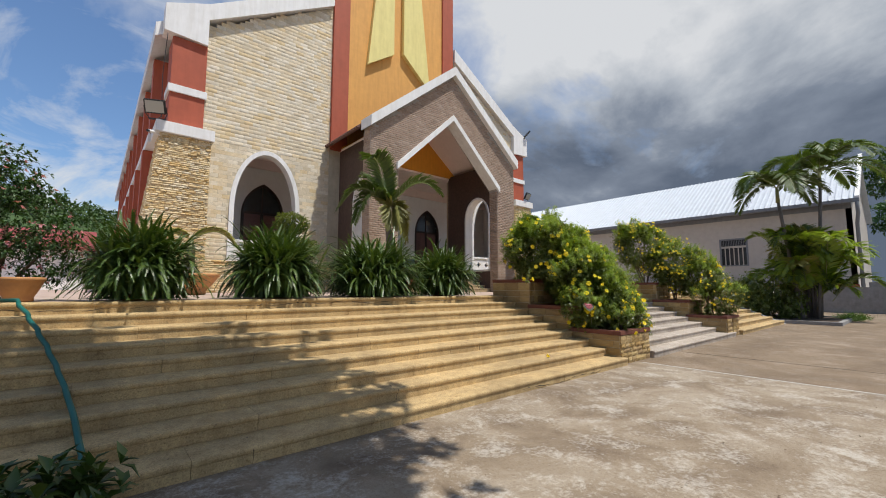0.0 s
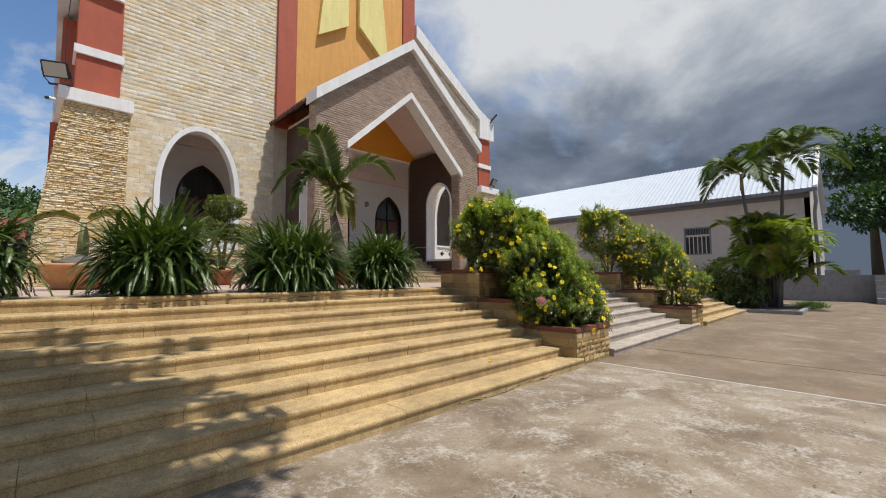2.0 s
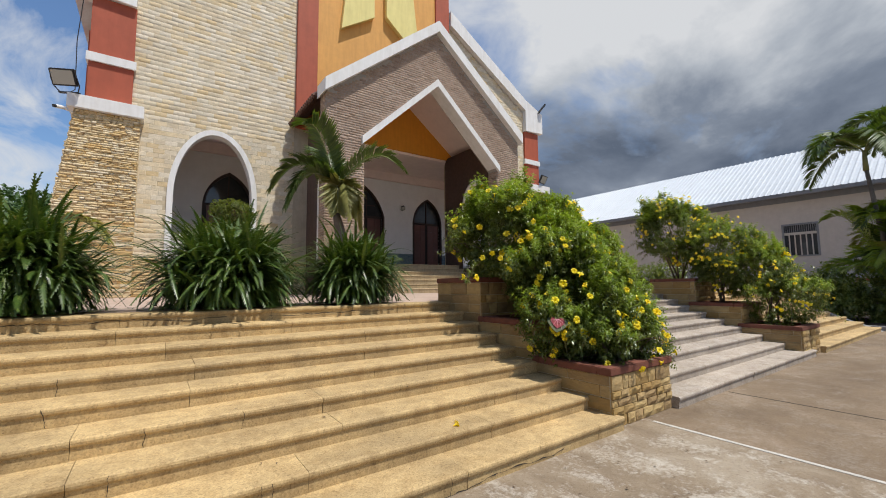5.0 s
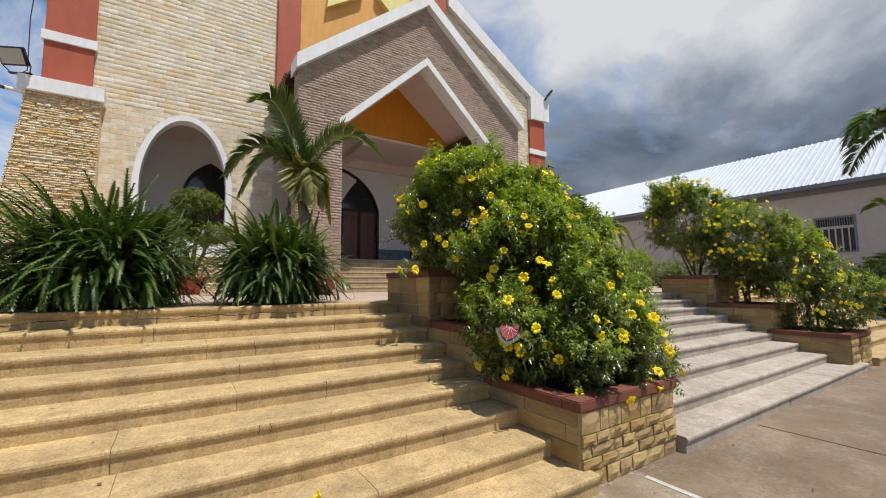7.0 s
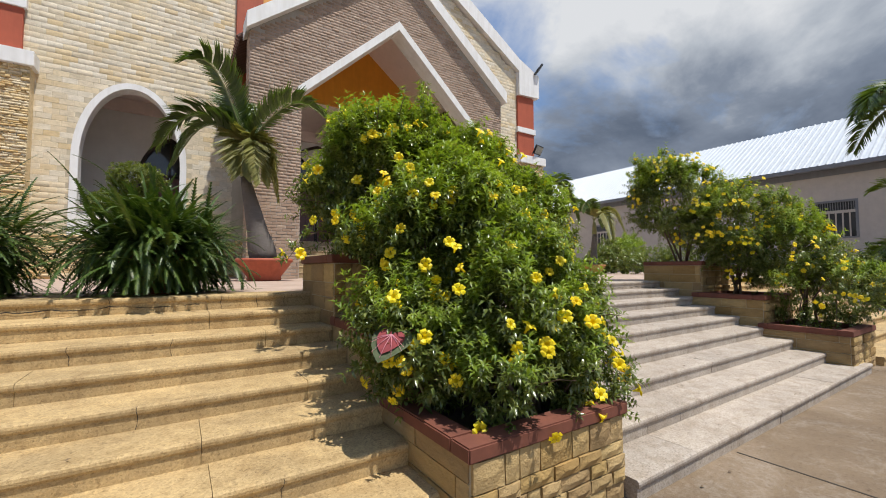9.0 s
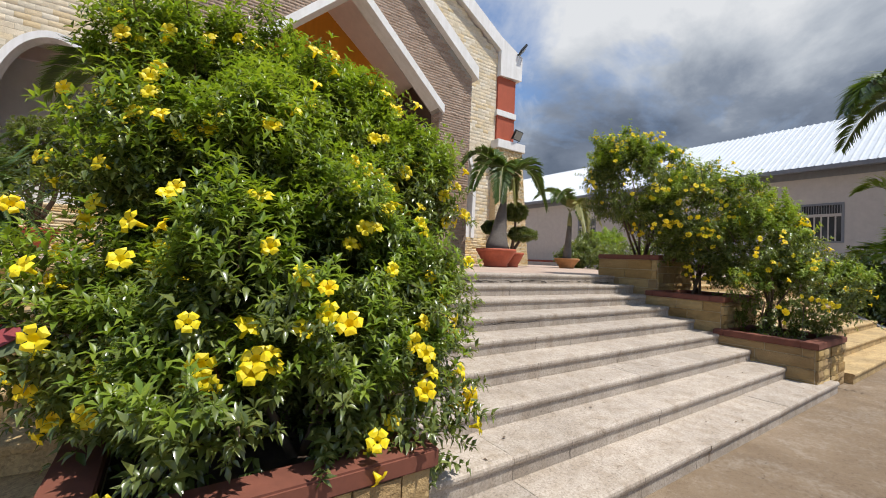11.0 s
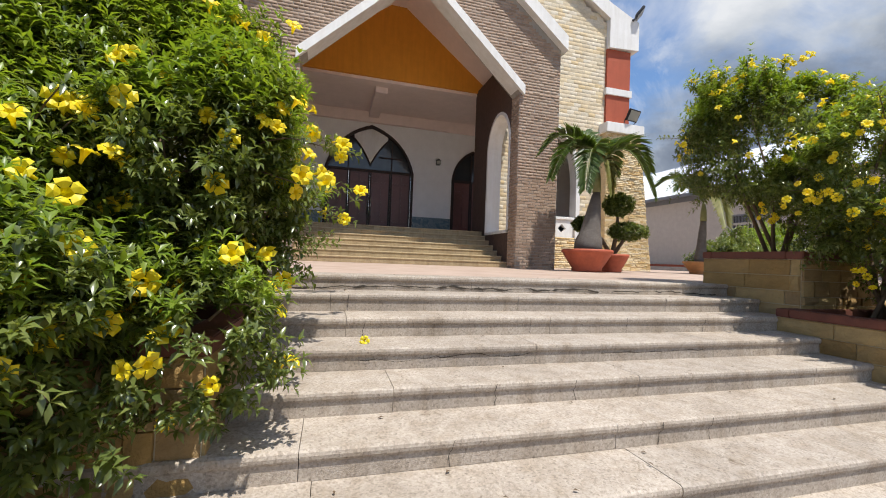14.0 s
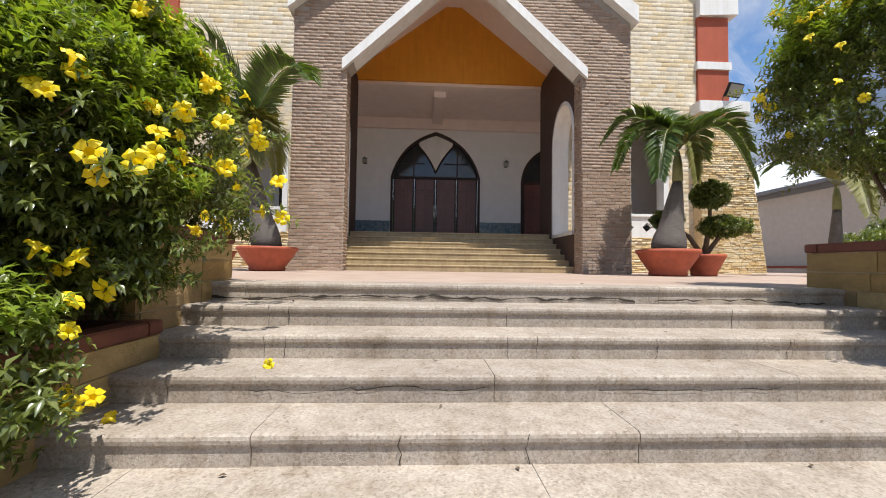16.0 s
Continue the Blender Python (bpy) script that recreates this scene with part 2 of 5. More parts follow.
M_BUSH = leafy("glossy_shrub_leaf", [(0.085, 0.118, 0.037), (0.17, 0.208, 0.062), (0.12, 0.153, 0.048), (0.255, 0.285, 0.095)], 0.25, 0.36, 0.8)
# brighter yellow-green copy of the shrub leaf, sunlight put into its colour
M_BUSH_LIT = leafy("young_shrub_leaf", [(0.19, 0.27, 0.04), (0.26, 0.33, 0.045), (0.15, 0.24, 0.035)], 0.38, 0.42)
M_FERN = leafy("fern_frond", [(0.035, 0.068, 0.013), (0.065, 0.115, 0.02), (0.048, 0.09, 0.017), (0.125, 0.165, 0.035)], 0.4, 0.16)
M_PALM = leafy("palm_leaflet", [(0.05, 0.09, 0.02), (0.10, 0.15, 0.032), (0.07, 0.115, 0.022)], 0.42, 0.3)
M_PALM_PALE = leafy("yellowing_palm_leaflet", [(0.22, 0.22, 0.07), (0.28, 0.26, 0.09)], 0.5, 0.3)
M_STALK = plain("pale_green_stalk", (0.20, 0.21, 0.08), 0.5, vary=0.2, scale=9)
M_PETAL = leafy("yellow_petal", [(0.84, 0.62, 0.008), (0.86, 0.70, 0.015)], 0.5, 0.25, rnd="object")
M_PINK = leafy("pink_petal", [(0.55, 0.2, 0.3), (0.62, 0.28, 0.38)], 0.5, 0.3)
M_CAL_RED = plain("red_leaf_centre", (0.22, 0.035, 0.04), 0.85, vary=0.2, scale=30)
M_CAL_GREEN = plain("dull_green_leaf_rim", (0.075, 0.095, 0.042), 0.85, vary=0.25, scale=30)
M_TREE = leafy("tree_leaf", [(0.03, 0.075, 0.018), (0.05, 0.105, 0.02), (0.025, 0.06, 0.016)], 0.5, 0.2)
M_HILL = leafy("hill_leaf", [(0.035, 0.08, 0.02), (0.06, 0.11, 0.025), (0.045, 0.09, 0.03)], 0.6, 0.15)
M_CURB_GRASS = leafy("grass_blade", [(0.08, 0.15, 0.03), (0.12, 0.19, 0.04)], 0.55, 0.25)


def glass_mat():
    m = Mat("dark_window_glass", 0.08, 0.0, 0.6)
    m.color(m.ramp(m.noise(1.5), [(0.3, (0.03, 0.033, 0.036)), (0.7, (0.05, 0.055, 0.06))]))
    return m.m


def lens_mat():
    m = Mat("floodlight_lens", 0.15)
    m.color((0.38, 0.38, 0.33))
    return m.m


def ground_mat():
    """Weathered concrete yard: grey, scratched slab by the left steps, brown slab past the joint."""
    m = Mat("weathered_concrete", 0.88)
    sep = m.n.new("ShaderNodeSeparateXYZ")
    m.l.new(m.pos, sep.inputs[0])
    side = m.ramp(m.math("MULTIPLY", m.math("SUBTRACT", sep.outputs[0], 7.35), 1.0), [(0.42, (0, 0, 0)), (0.5, (1, 1, 1))])
    grey = m.ramp(m.noise(1.2, 8, 0.66, 0.6), [(0.3, (0.13, 0.088, 0.053)), (0.5, (0.235, 0.178, 0.118)), (0.7, (0.35, 0.29, 0.215))])
    brown = m.ramp(m.noise(0.9, 8, 0.66, 0.5), [(0.3, (0.13, 0.088, 0.052)), (0.55, (0.195, 0.138, 0.085)), (0.75, (0.28, 0.21, 0.145))])
    c = m.mix(side, grey, brown)
    pale = m.ramp(m.math("ADD", m.math("MULTIPLY", m.noise(2.6, 6, 0.7, 0.5), 0.55), m.math("MULTIPLY", m.noise(24, 6, 0.75, 0.3), 0.45)), [(0.5, (0, 0, 0)), (0.6, (1, 1, 1))])
    c = m.mix(m.math("MULTIPLY", pale, m.math("SUBTRACT", 0.46, m.math("MULTIPLY", side, 0.32))), c, (0.60, 0.56, 0.49))
    pit = m.ramp(m.noise(38, 5, 0.75), [(0.33, (0.55, 0.48, 0.4)), (0.47, (1, 1, 1))])
    c = m.mix(0.7, c, pit, "MULTIPLY")
    fine = m.ramp(m.noise(160, 3), [(0.3, (0.8, 0.8, 0.8)), (0.7, (1.12, 1.12, 1.12))])
    m.color(m.mix(0.8, c, fine, "MULTIPLY"))
    m.bump(m.math("ADD", m.noise(6, 8, 0.75), m.noise(80, 3, 0.7)), 0.5, 0.012)
    return m.m


def plaza_mat():
    m = Mat("red_brown_plaza_tile", 0.7)
    c = m.ramp(m.noise(2.0, 7, 0.65), [(0.3, (0.34, 0.24, 0.18)), (0.7, (0.46, 0.35, 0.28))])
    m.color(c).bump(m.noise(60, 4), 0.3, 0.004)
    return m.m


def wall_tile_mat():
    """Blue-grey patterned glazed dado tiles."""
    m = Mat("patterned_dado_tile", 0.25)
    v = m.voronoi(11, "F1", 0)
    c = m.ramp(v, [(0.15, (0.07, 0.13, 0.17)), (0.4, (0.22, 0.27, 0.29)), (0.65, (0.10, 0.16, 0.2))])
    m.color(c)
    return m.m


M_GLASS, M_LENS, M_GROUND, M_PLAZA, M_DADO = glass_mat(), lens_mat(), ground_mat(), plaza_mat(), wall_tile_mat()

# ---- mesh helpers ----


def mesh_of(name, V, F, mats):
    """A mesh from numpy arrays of points and of triangles or quads."""
    me = bpy.data.meshes.new(name)
    V, F = np.asarray(V, dtype=np.float32), np.asarray(F, dtype=np.int32)
    me.vertices.add(len(V))
    me.vertices.foreach_set("co", V.ravel())
    k = F.shape[1]
    me.loops.add(F.size)
    me.loops.foreach_set("vertex_index", F.ravel())
    me.polygons.add(len(F))
    me.polygons.foreach_set("loop_start", np.arange(0, F.size, k, dtype=np.int32))
    for m in mats if isinstance(mats, (list, tuple)) else [mats]:
        me.materials.append(m)
    me.update(calc_edges=True)
    me.validate()
    return me


def thing(name, label, category, group="", kind="", at=(0, 0, 0), rz=0):
    ob = new(name)
    ob.empty_display_size = 0.1
    ob.matrix_world = pose(*at, 0, 0, rz)
    return tagged(ob, label, category, group, kind)


def part(name, bm, material, parent=None, label="", smooth=False):
    """Links a bmesh (in world metres, or in the parent's own space when the parent is placed) as one mesh object."""
    me = bpy.data.meshes.new(name)
    bmesh.ops.recalc_face_normals(bm, faces=bm.faces)
    bm.to_mesh(me)
    bm.free()
    me.materials.append(material)
    if smooth:
        me.polygons.foreach_set("use_smooth", [True] * len(me.polygons))
    ob = new(name, me)
    ob.parent = parent
    return tagged(ob, label)


def link_mesh(name, me, parent=None, label="", m=None, smooth=False):
    if smooth:
        me.polygons.foreach_set("use_smooth", [True] * len(me.polygons))
    ob = new(name, me)
    ob.parent = parent
    if m is not None:
        ob.matrix_basis = m
    return tagged(ob, label)


def structure(name, bm, material, label, category):
    return tagged(part(name, bm, material), label, category, kind="structure")


def box(x0, x1, y0, y1, z0, z1, bevel=0.0, bm=None):
    bm = bm or bmesh.new()
    r = bmesh.ops.create_cube(bm, size=1.0, matrix=Matrix.Translation(((x0 + x1) / 2, (y0 + y1) / 2, (z0 + z1) / 2)) @ Matrix.Diagonal((x1 - x0, y1 - y0, z1 - z0, 1)))
    if bevel:
        es = list({e for v in r["verts"] for e in v.link_edges})
        bmesh.ops.bevel(bm, geom=es, offset=bevel, segments=2, affect="EDGES")
    return bm


def slab(outline, holes, depth, axis="y", base=0.0, bm=None):
    """A flat plate with holes. outline and holes are 2D points: (x, z) for axis y, (y, z) for axis x, (x, y) for axis z."""
    bm = bm or bmesh.new()
    put = {"y": lambda a, b: (a, base, b), "x": lambda a, b: (base, a, b), "z": lambda a, b: (a, b, base)}[axis]
    edges = []
    for loop in [outline, *holes]:
        vs = [bm.verts.new(put(a, b)) for a, b in loop]
        edges += [bm.edges.new((vs[i], vs[(i + 1) % len(vs)])) for i in range(len(vs))]
    faces = [g for g in bmesh.ops.triangle_fill(bm, edges=edges, use_beauty=True)["geom"] if isinstance(g, bmesh.types.BMFace)]
    out = bmesh.ops.extrude_face_region(bm, geom=faces)
    shift = {"y": (0, depth, 0), "x": (depth, 0, 0), "z": (0, 0, depth)}[axis]
    bmesh.ops.translate(bm, vec=shift, verts=[v for v in out["geom"] if isinstance(v, bmesh.types.BMVert)])
    return bm


def arch(cx, half, z0, spring, top, n=20, power=2.0):
    """Points of a round-headed opening, from the foot at the left over the top."""
    pts = [(cx - half, z0)]
    for i in range(n + 1):
        a = math.pi * (1 - i / n)
        pts.append((cx + half * math.cos(a), spring + (top - spring) * abs(math.sin(a)) ** (2 / power)))
    pts.append((cx + half, z0))
    return pts


def gothic(cx, half, z0, spring, top, n=10):
    """Points of a pointed opening."""
    rise = top - spring
    chord = math.hypot(half, rise)
    nx, nz = -rise / chord, half / chord
    left = []
    for i in range(n + 1):
        s = i / n
        k = 4 * s * (1 - s) * chord * 0.14
        left.append((cx - half + half * s + nx * k, spring + rise * s + nz * k))
    right = [(2 * cx - x, z) for x, z in reversed(left[:-1])]
    return [(cx - half, z0), *left, *right, (cx + half, z0)]


def ring(outer, inner, depth, axis="y", base=0.0, bm=None):
    """A band between two point rows of equal length, open at the feet."""
    bm = bm or bmesh.new()
    put = {"y": lambda a, b, d: (a, base + d, b), "x": lambda a, b, d: (base + d, a, b)}[axis]
    rows = []
    for (a, b), (c, d) in zip(outer, inner):
        rows.append([bm.verts.new(put(*p)) for p in ((a, b, 0), (c, d, 0), (c, d, depth), (a, b, depth))])
    for p, q in zip(rows, rows[1:]):
        for k in range(4):
            bm.faces.new((p[k], p[(k + 1) % 4], q[(k + 1) % 4], q[k]))
    bm.faces.new(rows[0])
    bm.faces.new(rows[-1])
    return bm


def tube(points, radii, sides=8, bm=None):
    """A tapered, bent rod through the points."""
    bm = bm or bmesh.new()
    pts = [Vector(p) for p in points]
    loops = []
    side = Vector((1, 0, 0))
    for i, p in enumerate(pts):
        d = (pts[min(i + 1, len(pts) - 1)] - pts[max(i - 1, 0)]).normalized()
        side = (side - d * side.dot(d))
        side = side.normalized() if side.length > 1e-4 else d.orthogonal().normalized()
        up = d.cross(side)
        r = radii[i] if isinstance(radii, (list, tuple)) else radii
        loops.append([bm.verts.new(p + (side * math.cos(2 * math.pi * k / sides) + up * math.sin(2 * math.pi * k / sides)) * r) for k in range(sides)])
    for a, b in zip(loops, loops[1:]):
        for k in range(sides):
            bm.faces.new((a[k], a[(k + 1) % sides], b[(k + 1) % sides], b[k]))
    bm.faces.new(loops[0])
    bm.faces.new(list(reversed(loops[-1])))
    return bm


def lathe(profile, sides=32, bm=None):
    """A turned body from (radius, z) rows, from the outer foot round to the inside."""
    bm = bm or bmesh.new()
    loops = [[bm.verts.new((r * math.cos(2 * math.pi * k / sides), r * math.sin(2 * math.pi * k / sides), z)) for k in range(sides)] for r, z in profile]
    for a, b in zip(loops, loops[1:]):
        for k in range(sides):
            bm.faces.new((a[k], a[(k + 1) % sides], b[(k + 1) % sides], b[k]))
    bm.faces.new(list(reversed(loops[0])))
    bm.faces.new(loops[-1])
    return bm


def unit(a):
    return a / np.maximum(np.linalg.norm(a, axis=1, keepdims=True), 1e-6)


def leaves(P, D, U, L, W, fold=0.25, curl=0.15):
    """Folded leaves: base points P, ways D, upward sides U, lengths L and widths W. Returns points and triangles."""
    D = unit(D)
    S = unit(np.cross(D, U))
    N = np.cross(S, D)
    L, W = L[:, None], W[:, None]
    mid = P + D * L * 0.45 + N * L * 0.05
    v = np.stack([P, mid + S * W * 0.5 + N * W * fold, mid, mid - S * W * 0.5 + N * W * fold, P + D * L - N * L * curl], 1)
    n = len(P)
    f = np.array([[0, 1, 2], [0, 2, 3], [1, 4, 2], [2, 4, 3]])[None] + (np.arange(n) * 5)[:, None, None]
    return v.reshape(-1, 3), f.reshape(-1, 3)

# ---- ground, steps ----
RISE, TREAD, Y1, STEPS = 0.131, 0.347, 3.52, 9
PLAZA = RISE * STEPS
bm = bmesh.new()
bmesh.ops.create_grid(bm, x_segments=1, y_segments=1, size=900)
structure("ground", bm, M_GROUND, "weathered concrete church yard with stains and pale scratches", "ground")
bm = box(-40, 60, Y1 + TREAD * 8 + 0.06, 60, PLAZA - 0.4, PLAZA - 0.004)
structure("floor_plaza", bm, M_PLAZA, "red-brown tiled plaza before the church front", "plaza floor")

STEP_RNG = random.Random(5)


def step_mesh(length, z_low, z_top, tread, mat, name="step_slab"):
    """One length of step: riser, rounded nosing and tread, along +x from 0."""
    y0, h = 0.0, z_top - z_low
    prof = [(0.015, 0), (0.015, h - 0.052), (0.009, h - 0.05), (0.002, h - 0.038), (0.0, h - 0.022), (0.004, h - 0.008), (0.016, h), (tread + 0.045, h), (tread + 0.045, 0)]
    bm = bmesh.new()
    a = [bm.verts.new((0, y, z)) for y, z in prof]
    b = [bm.verts.new((length, y, z)) for y, z in prof]
    n = len(prof)
    for i in range(n):
        bm.faces.new((a[i], a[(i + 1) % n], b[(i + 1) % n], b[i]))
    bm.faces.new(a)
    bm.faces.new(b)
    bmesh.ops.recalc_face_normals(bm, faces=bm.faces)
    me = bpy.data.meshes.new(name)
    bm.to_mesh(me)
    bm.free()
    me.materials.append(mat)
    return me


def flight(name, x0, x1, y1, z1, n, rise, tread, mat, label, length=1.55, seed=1):
    rng = random.Random(seed)
    root = thing(name, label, "stairs", kind="structure")
    cache = {}
    for k in range(n):
        x = x0
        off = rng.uniform(0.3, 1.0) * length
        while x < x1 - 0.01:
            w = min(off, x1 - x)
            if x1 - x - w < 0.25:
                w = x1 - x
            off = length
            key = round(w, 3)
            if key not in cache:
                cache[key] = step_mesh(w - 0.003, 0, rise, tread, mat)
            dz = rng.uniform(-0.0015, 0.0015)
            ob = link_mesh("step_slab", cache[key], root, "", pose(x, y1 + tread * k + rng.uniform(-0.003, 0.003), z1 + rise * k + dz, 0, 0, 0))
            x += w
    return root


flight("stairs_left", -7.0, 7.32, Y1, 0, STEPS, RISE, TREAD, M_STEP_Y, "wide yellow washed-stone steps with worn rounded nosings", seed=2)
flight("stairs_middle", 8.45, 13.95, Y1, 0, STEPS, RISE, TREAD, M_STEP_W, "grey washed-stone middle steps with cracked risers", seed=3)
flight("stairs_right", 14.64, 20.4, Y1, 0, STEPS, RISE, TREAD, M_STEP_Y, "yellow washed-stone side steps", seed=4)
structure("wall_stair_end", slab([(Y1, 0), (Y1 + 8 * TREAD, PLAZA), (7.2, PLAZA), (7.2, 0)], [], 0.3, "x", 20.41), M_CONCRETE, "grey concrete side of the stairs", "wall")
structure("wall_terrace", box(20.72, 60, 6.6, 7.0, 0, PLAZA), M_CONCRETE, "low grey concrete terrace wall", "wall")

# pale joint strip in the yard, and a second joint
bm = box(7.78, 7.825, -14, 3.5, -0.02, 0.004)
structure("trim_joint", bm, M_CEMENT, "pale cement joint between two concrete slabs", "joint")


def crack(name, pts, width, y, parent=None, label=""):
    """A jagged thin crack on a riser face at depth y."""
    bm = bmesh.new()
    rows = [(bm.verts.new((x, y, z + width * s)), bm.verts.new((x, y, z - width * s))) for x, z, s in pts]
    for a, b in zip(rows, rows[1:]):
        bm.faces.new((a[0], a[1], b[1], b[0]))
    return bm


def crack_row(x0, x1, z, seed, amp=0.012, width=0.006, step=0.06):
    rng = random.Random(seed)
    out, x, dz = [], x0, 0.0
    while x < x1:
        dz = dz * 0.8 + rng.uniform(-amp, amp)
        out.append((x, z + dz, rng.uniform(0.15, 1.0)))
        x += step * rng.uniform(0.5, 1.5)
    return out


structure("trim_joint_dark", box(9.72, 9.735, -14, 3.5, -0.02, 0.003), M_CRACK, "thin dark joint in the yard concrete", "joint")
CRACKS = [(9.0, 12.2, 8, 0.030, 0.011), (12.3, 13.7, 8, 0.022, 0.007), (9.7, 10.9, 5, 0.06, 0.004), (11.4, 12.4, 5, 0.07, 0.003), (1.5, 4.2, 8, 0.06, 0.005), (4.6, 6.3, 8, 0.055, 0.005), (4.4, 6.4, 0, 0.03, 0.006), (-2.5, 0.8, 8, 0.06, 0.004)]
for i, (x0, x1, k, dz, wd) in enumerate(CRACKS):
    bm = crack("crack", crack_row(x0, x1, RISE * k + dz, 40 + i, width=wd), wd, Y1 + TREAD * k + 0.0105)
    structure("trim_crack", bm, M_CRACK, "dark jagged crack along a stair riser", "crack")

# short upright cracks through the risers
crack_rng = random.Random(77)
for i in range(44):
    k = crack_rng.randrange(STEPS)
    x = crack_rng.uniform(1.0, 7.0) if i < 26 else crack_rng.uniform(9.2, 13.4)
    bm, z, y = bmesh.new(), RISE * k + 0.002, Y1 + TREAD * k
    rows, dx = [], 0.0
    for q in range(7):
        f = q / 6
        dx += crack_rng.uniform(-0.009, 0.009)
        wd = crack_rng.uniform(0.0008, 0.0024)
        yy = y + (0.0125 if f < 0.6 else -0.0025)
        rows.append((bm.verts.new((x + dx - wd, yy, z + f * 0.125)), bm.verts.new((x + dx + wd, yy, z + f * 0.125))))
    for a, b in zip(rows, rows[1:]):
        bm.faces.new((a[0], a[1], b[1], b[0]))
    structure("trim_crack", bm, M_CRACK, "thin upright crack through a stair riser", "crack")

# ---- planters between the flights ----
STONE_RNG = random.Random(11)
STONE_CACHE = {}


def stone_piece(w, h, d, mat, name):
    """A rough-faced block with worn edges; its face points to -y."""
    key = (round(w, 2), round(h, 2), mat.name)
    if key not in STONE_CACHE:
        rng = random.Random(hash(key[:2]) % 1000)
        bm = bmesh.new()
        n, m = 3, 2
        grid = [[bm.verts.new((w * i / n, -d * (1.0 if 0 < i < n and 0 < j < m else 0.62) - rng.uniform(0, 0.25) * d, h * j / m)) for j in range(m + 1)] for i in range(n + 1)]
        back = {}
        for i in range(n):
            for j in range(m):
                bm.faces.new((grid[i][j], grid[i + 1][j], grid[i + 1][j + 1], grid[i][j + 1]))
        rim = [grid[i][0] for i in range(n + 1)] + [grid[n][j] for j in range(1, m + 1)] + [grid[i][m] for i in range(n - 1, -1, -1)] + [grid[0][j] for j in range(m - 1, 0, -1)]
        low = [bm.verts.new((v.co.x, 0.0, v.co.z)) for v in rim]
        for i in range(len(rim)):
            j = (i + 1) % len(rim)
            bm.faces.new((rim[i], low[i], low[j], rim[j]))
        bmesh.ops.recalc_face_normals(bm, faces=bm.faces)
        me = bpy.data.meshes.new(name)
        bm.to_mesh(me)
        bm.free()
        me.materials.append(mat)
        STONE_CACHE[key] = me
    return STONE_CACHE[key]


def clad(parent, m, width, height, mat, name="stone", row=(0.13, 0.2), length=(0.14, 0.3), d=0.025, rng=STONE_RNG):
    """Covers a rectangle (x to width, z to height, facing -y in the pose m) with stones as parts."""
    z = 0.0
    while z < height - 0.02:
        h = min(rng.choice([row[0], (row[0] + row[1]) / 2, row[1]]), height - z)
        if height - z - h < 0.05:
            h = height - z
        x = 0.0
        while x < width - 0.02:
            w = min(round(rng.uniform(*length) * 20) / 20, width - x)
            if width - x - w < 0.08:
                w = width - x
            link_mesh(name, stone_piece(w - 0.008, h - 0.008, d * rng.choice([0.8, 1.0, 1.3]), mat, name), parent, "", m @ Matrix.Translation((x + 0.004, 0, z + 0.004)))
            x += w
        z += h


def planter(spans, label):
    root = thing("planter", label, "planter", "stepped planters between the flights", at=(0, 0, 0))
    tiers = [(3.63, 4.64, 0.585, 0.0), (4.60, 5.62, 1.0, 0.1), (5.58, 6.62, 1.545, 0.5)]
    for (y0, y1, top, low), (x0, x1) in zip(tiers, spans):
        t = 0.12
        a = bmesh.new()
        for q in ((x0, x1, y0, y0 + t), (x0, x1, y1 - t, y1), (x0, x0 + t, y0 + t, y1 - t), (x1 - t, x1, y0 + t, y1 - t)):
            box(*q, low, top - 0.075, 0, a)
        part("wall", a, M_MORTAR, root)
        for q in ((x0 - 0.03, x1 + 0.03, y0 - 0.035, y0 + t), (x0 - 0.03, x1 + 0.03, y1 - t, y1 + 0.0), (x0 - 0.03, x0 + t, y0 + t, y1 - t), (x1 - t, x1 + 0.03, y0 + t, y1 - t)):
            part("coping", box(*q, top - 0.075, top, 0.008), M_RAIL, root, "red-brown coping")
        part("soil", box(x0 + t, x1 - t, y0 + t, y1 - t, low, top - 0.1), M_SOIL, root)
        clad(root, pose(x0, y0, low), x1 - x0, top - 0.078 - low, M_PLANT_STONE, row=(0.08, 0.15), length=(0.1, 0.26), d=0.03)
        # long ashlar blocks on the flanks
        clad(root, pose(x0, y1, low, 0, 0, -90), y1 - y0, top - 0.078 - low, M_PLANT_STONE, row=(0.12, 0.15), length=(0.35, 0.6), d=0.012)
        clad(root, pose(x1, y0, low, 0, 0, 90), y1 - y0, top - 0.078 - low, M_PLANT_STONE, row=(0.12, 0.15), length=(0.35, 0.6), d=0.012)
    return root


planter([(7.26, 8.44), (7.25, 9.06), (7.24, 8.98)], "stepped planter of rough yellow stone with red-brown coping")
planter([(13.5, 14.62), (13.6, 14.75), (13.84, 14.9)], "stepped planter of rough yellow stone with red-brown coping")

# ---- church front ----
FW, AX = 16.23, 11.4            # plane of the front wall, axis of the porch
L_ARCH, R_ARCH = 4.93, 17.3
FLOOR_IN = 2.30
GX0, GX1 = 2.65, 19.62           # stone field between the red corner blocks
SL = 0.60                       # slope of the main gable
def rake(x):
    return 10.95 + SL * (min(x - GX0, GX1 - x))

def arch_hole(cx, grow=0.0, z0=2.32):
    return arch(cx, 1.13 + grow, z0, 4.35, 6.48 + grow, 24)

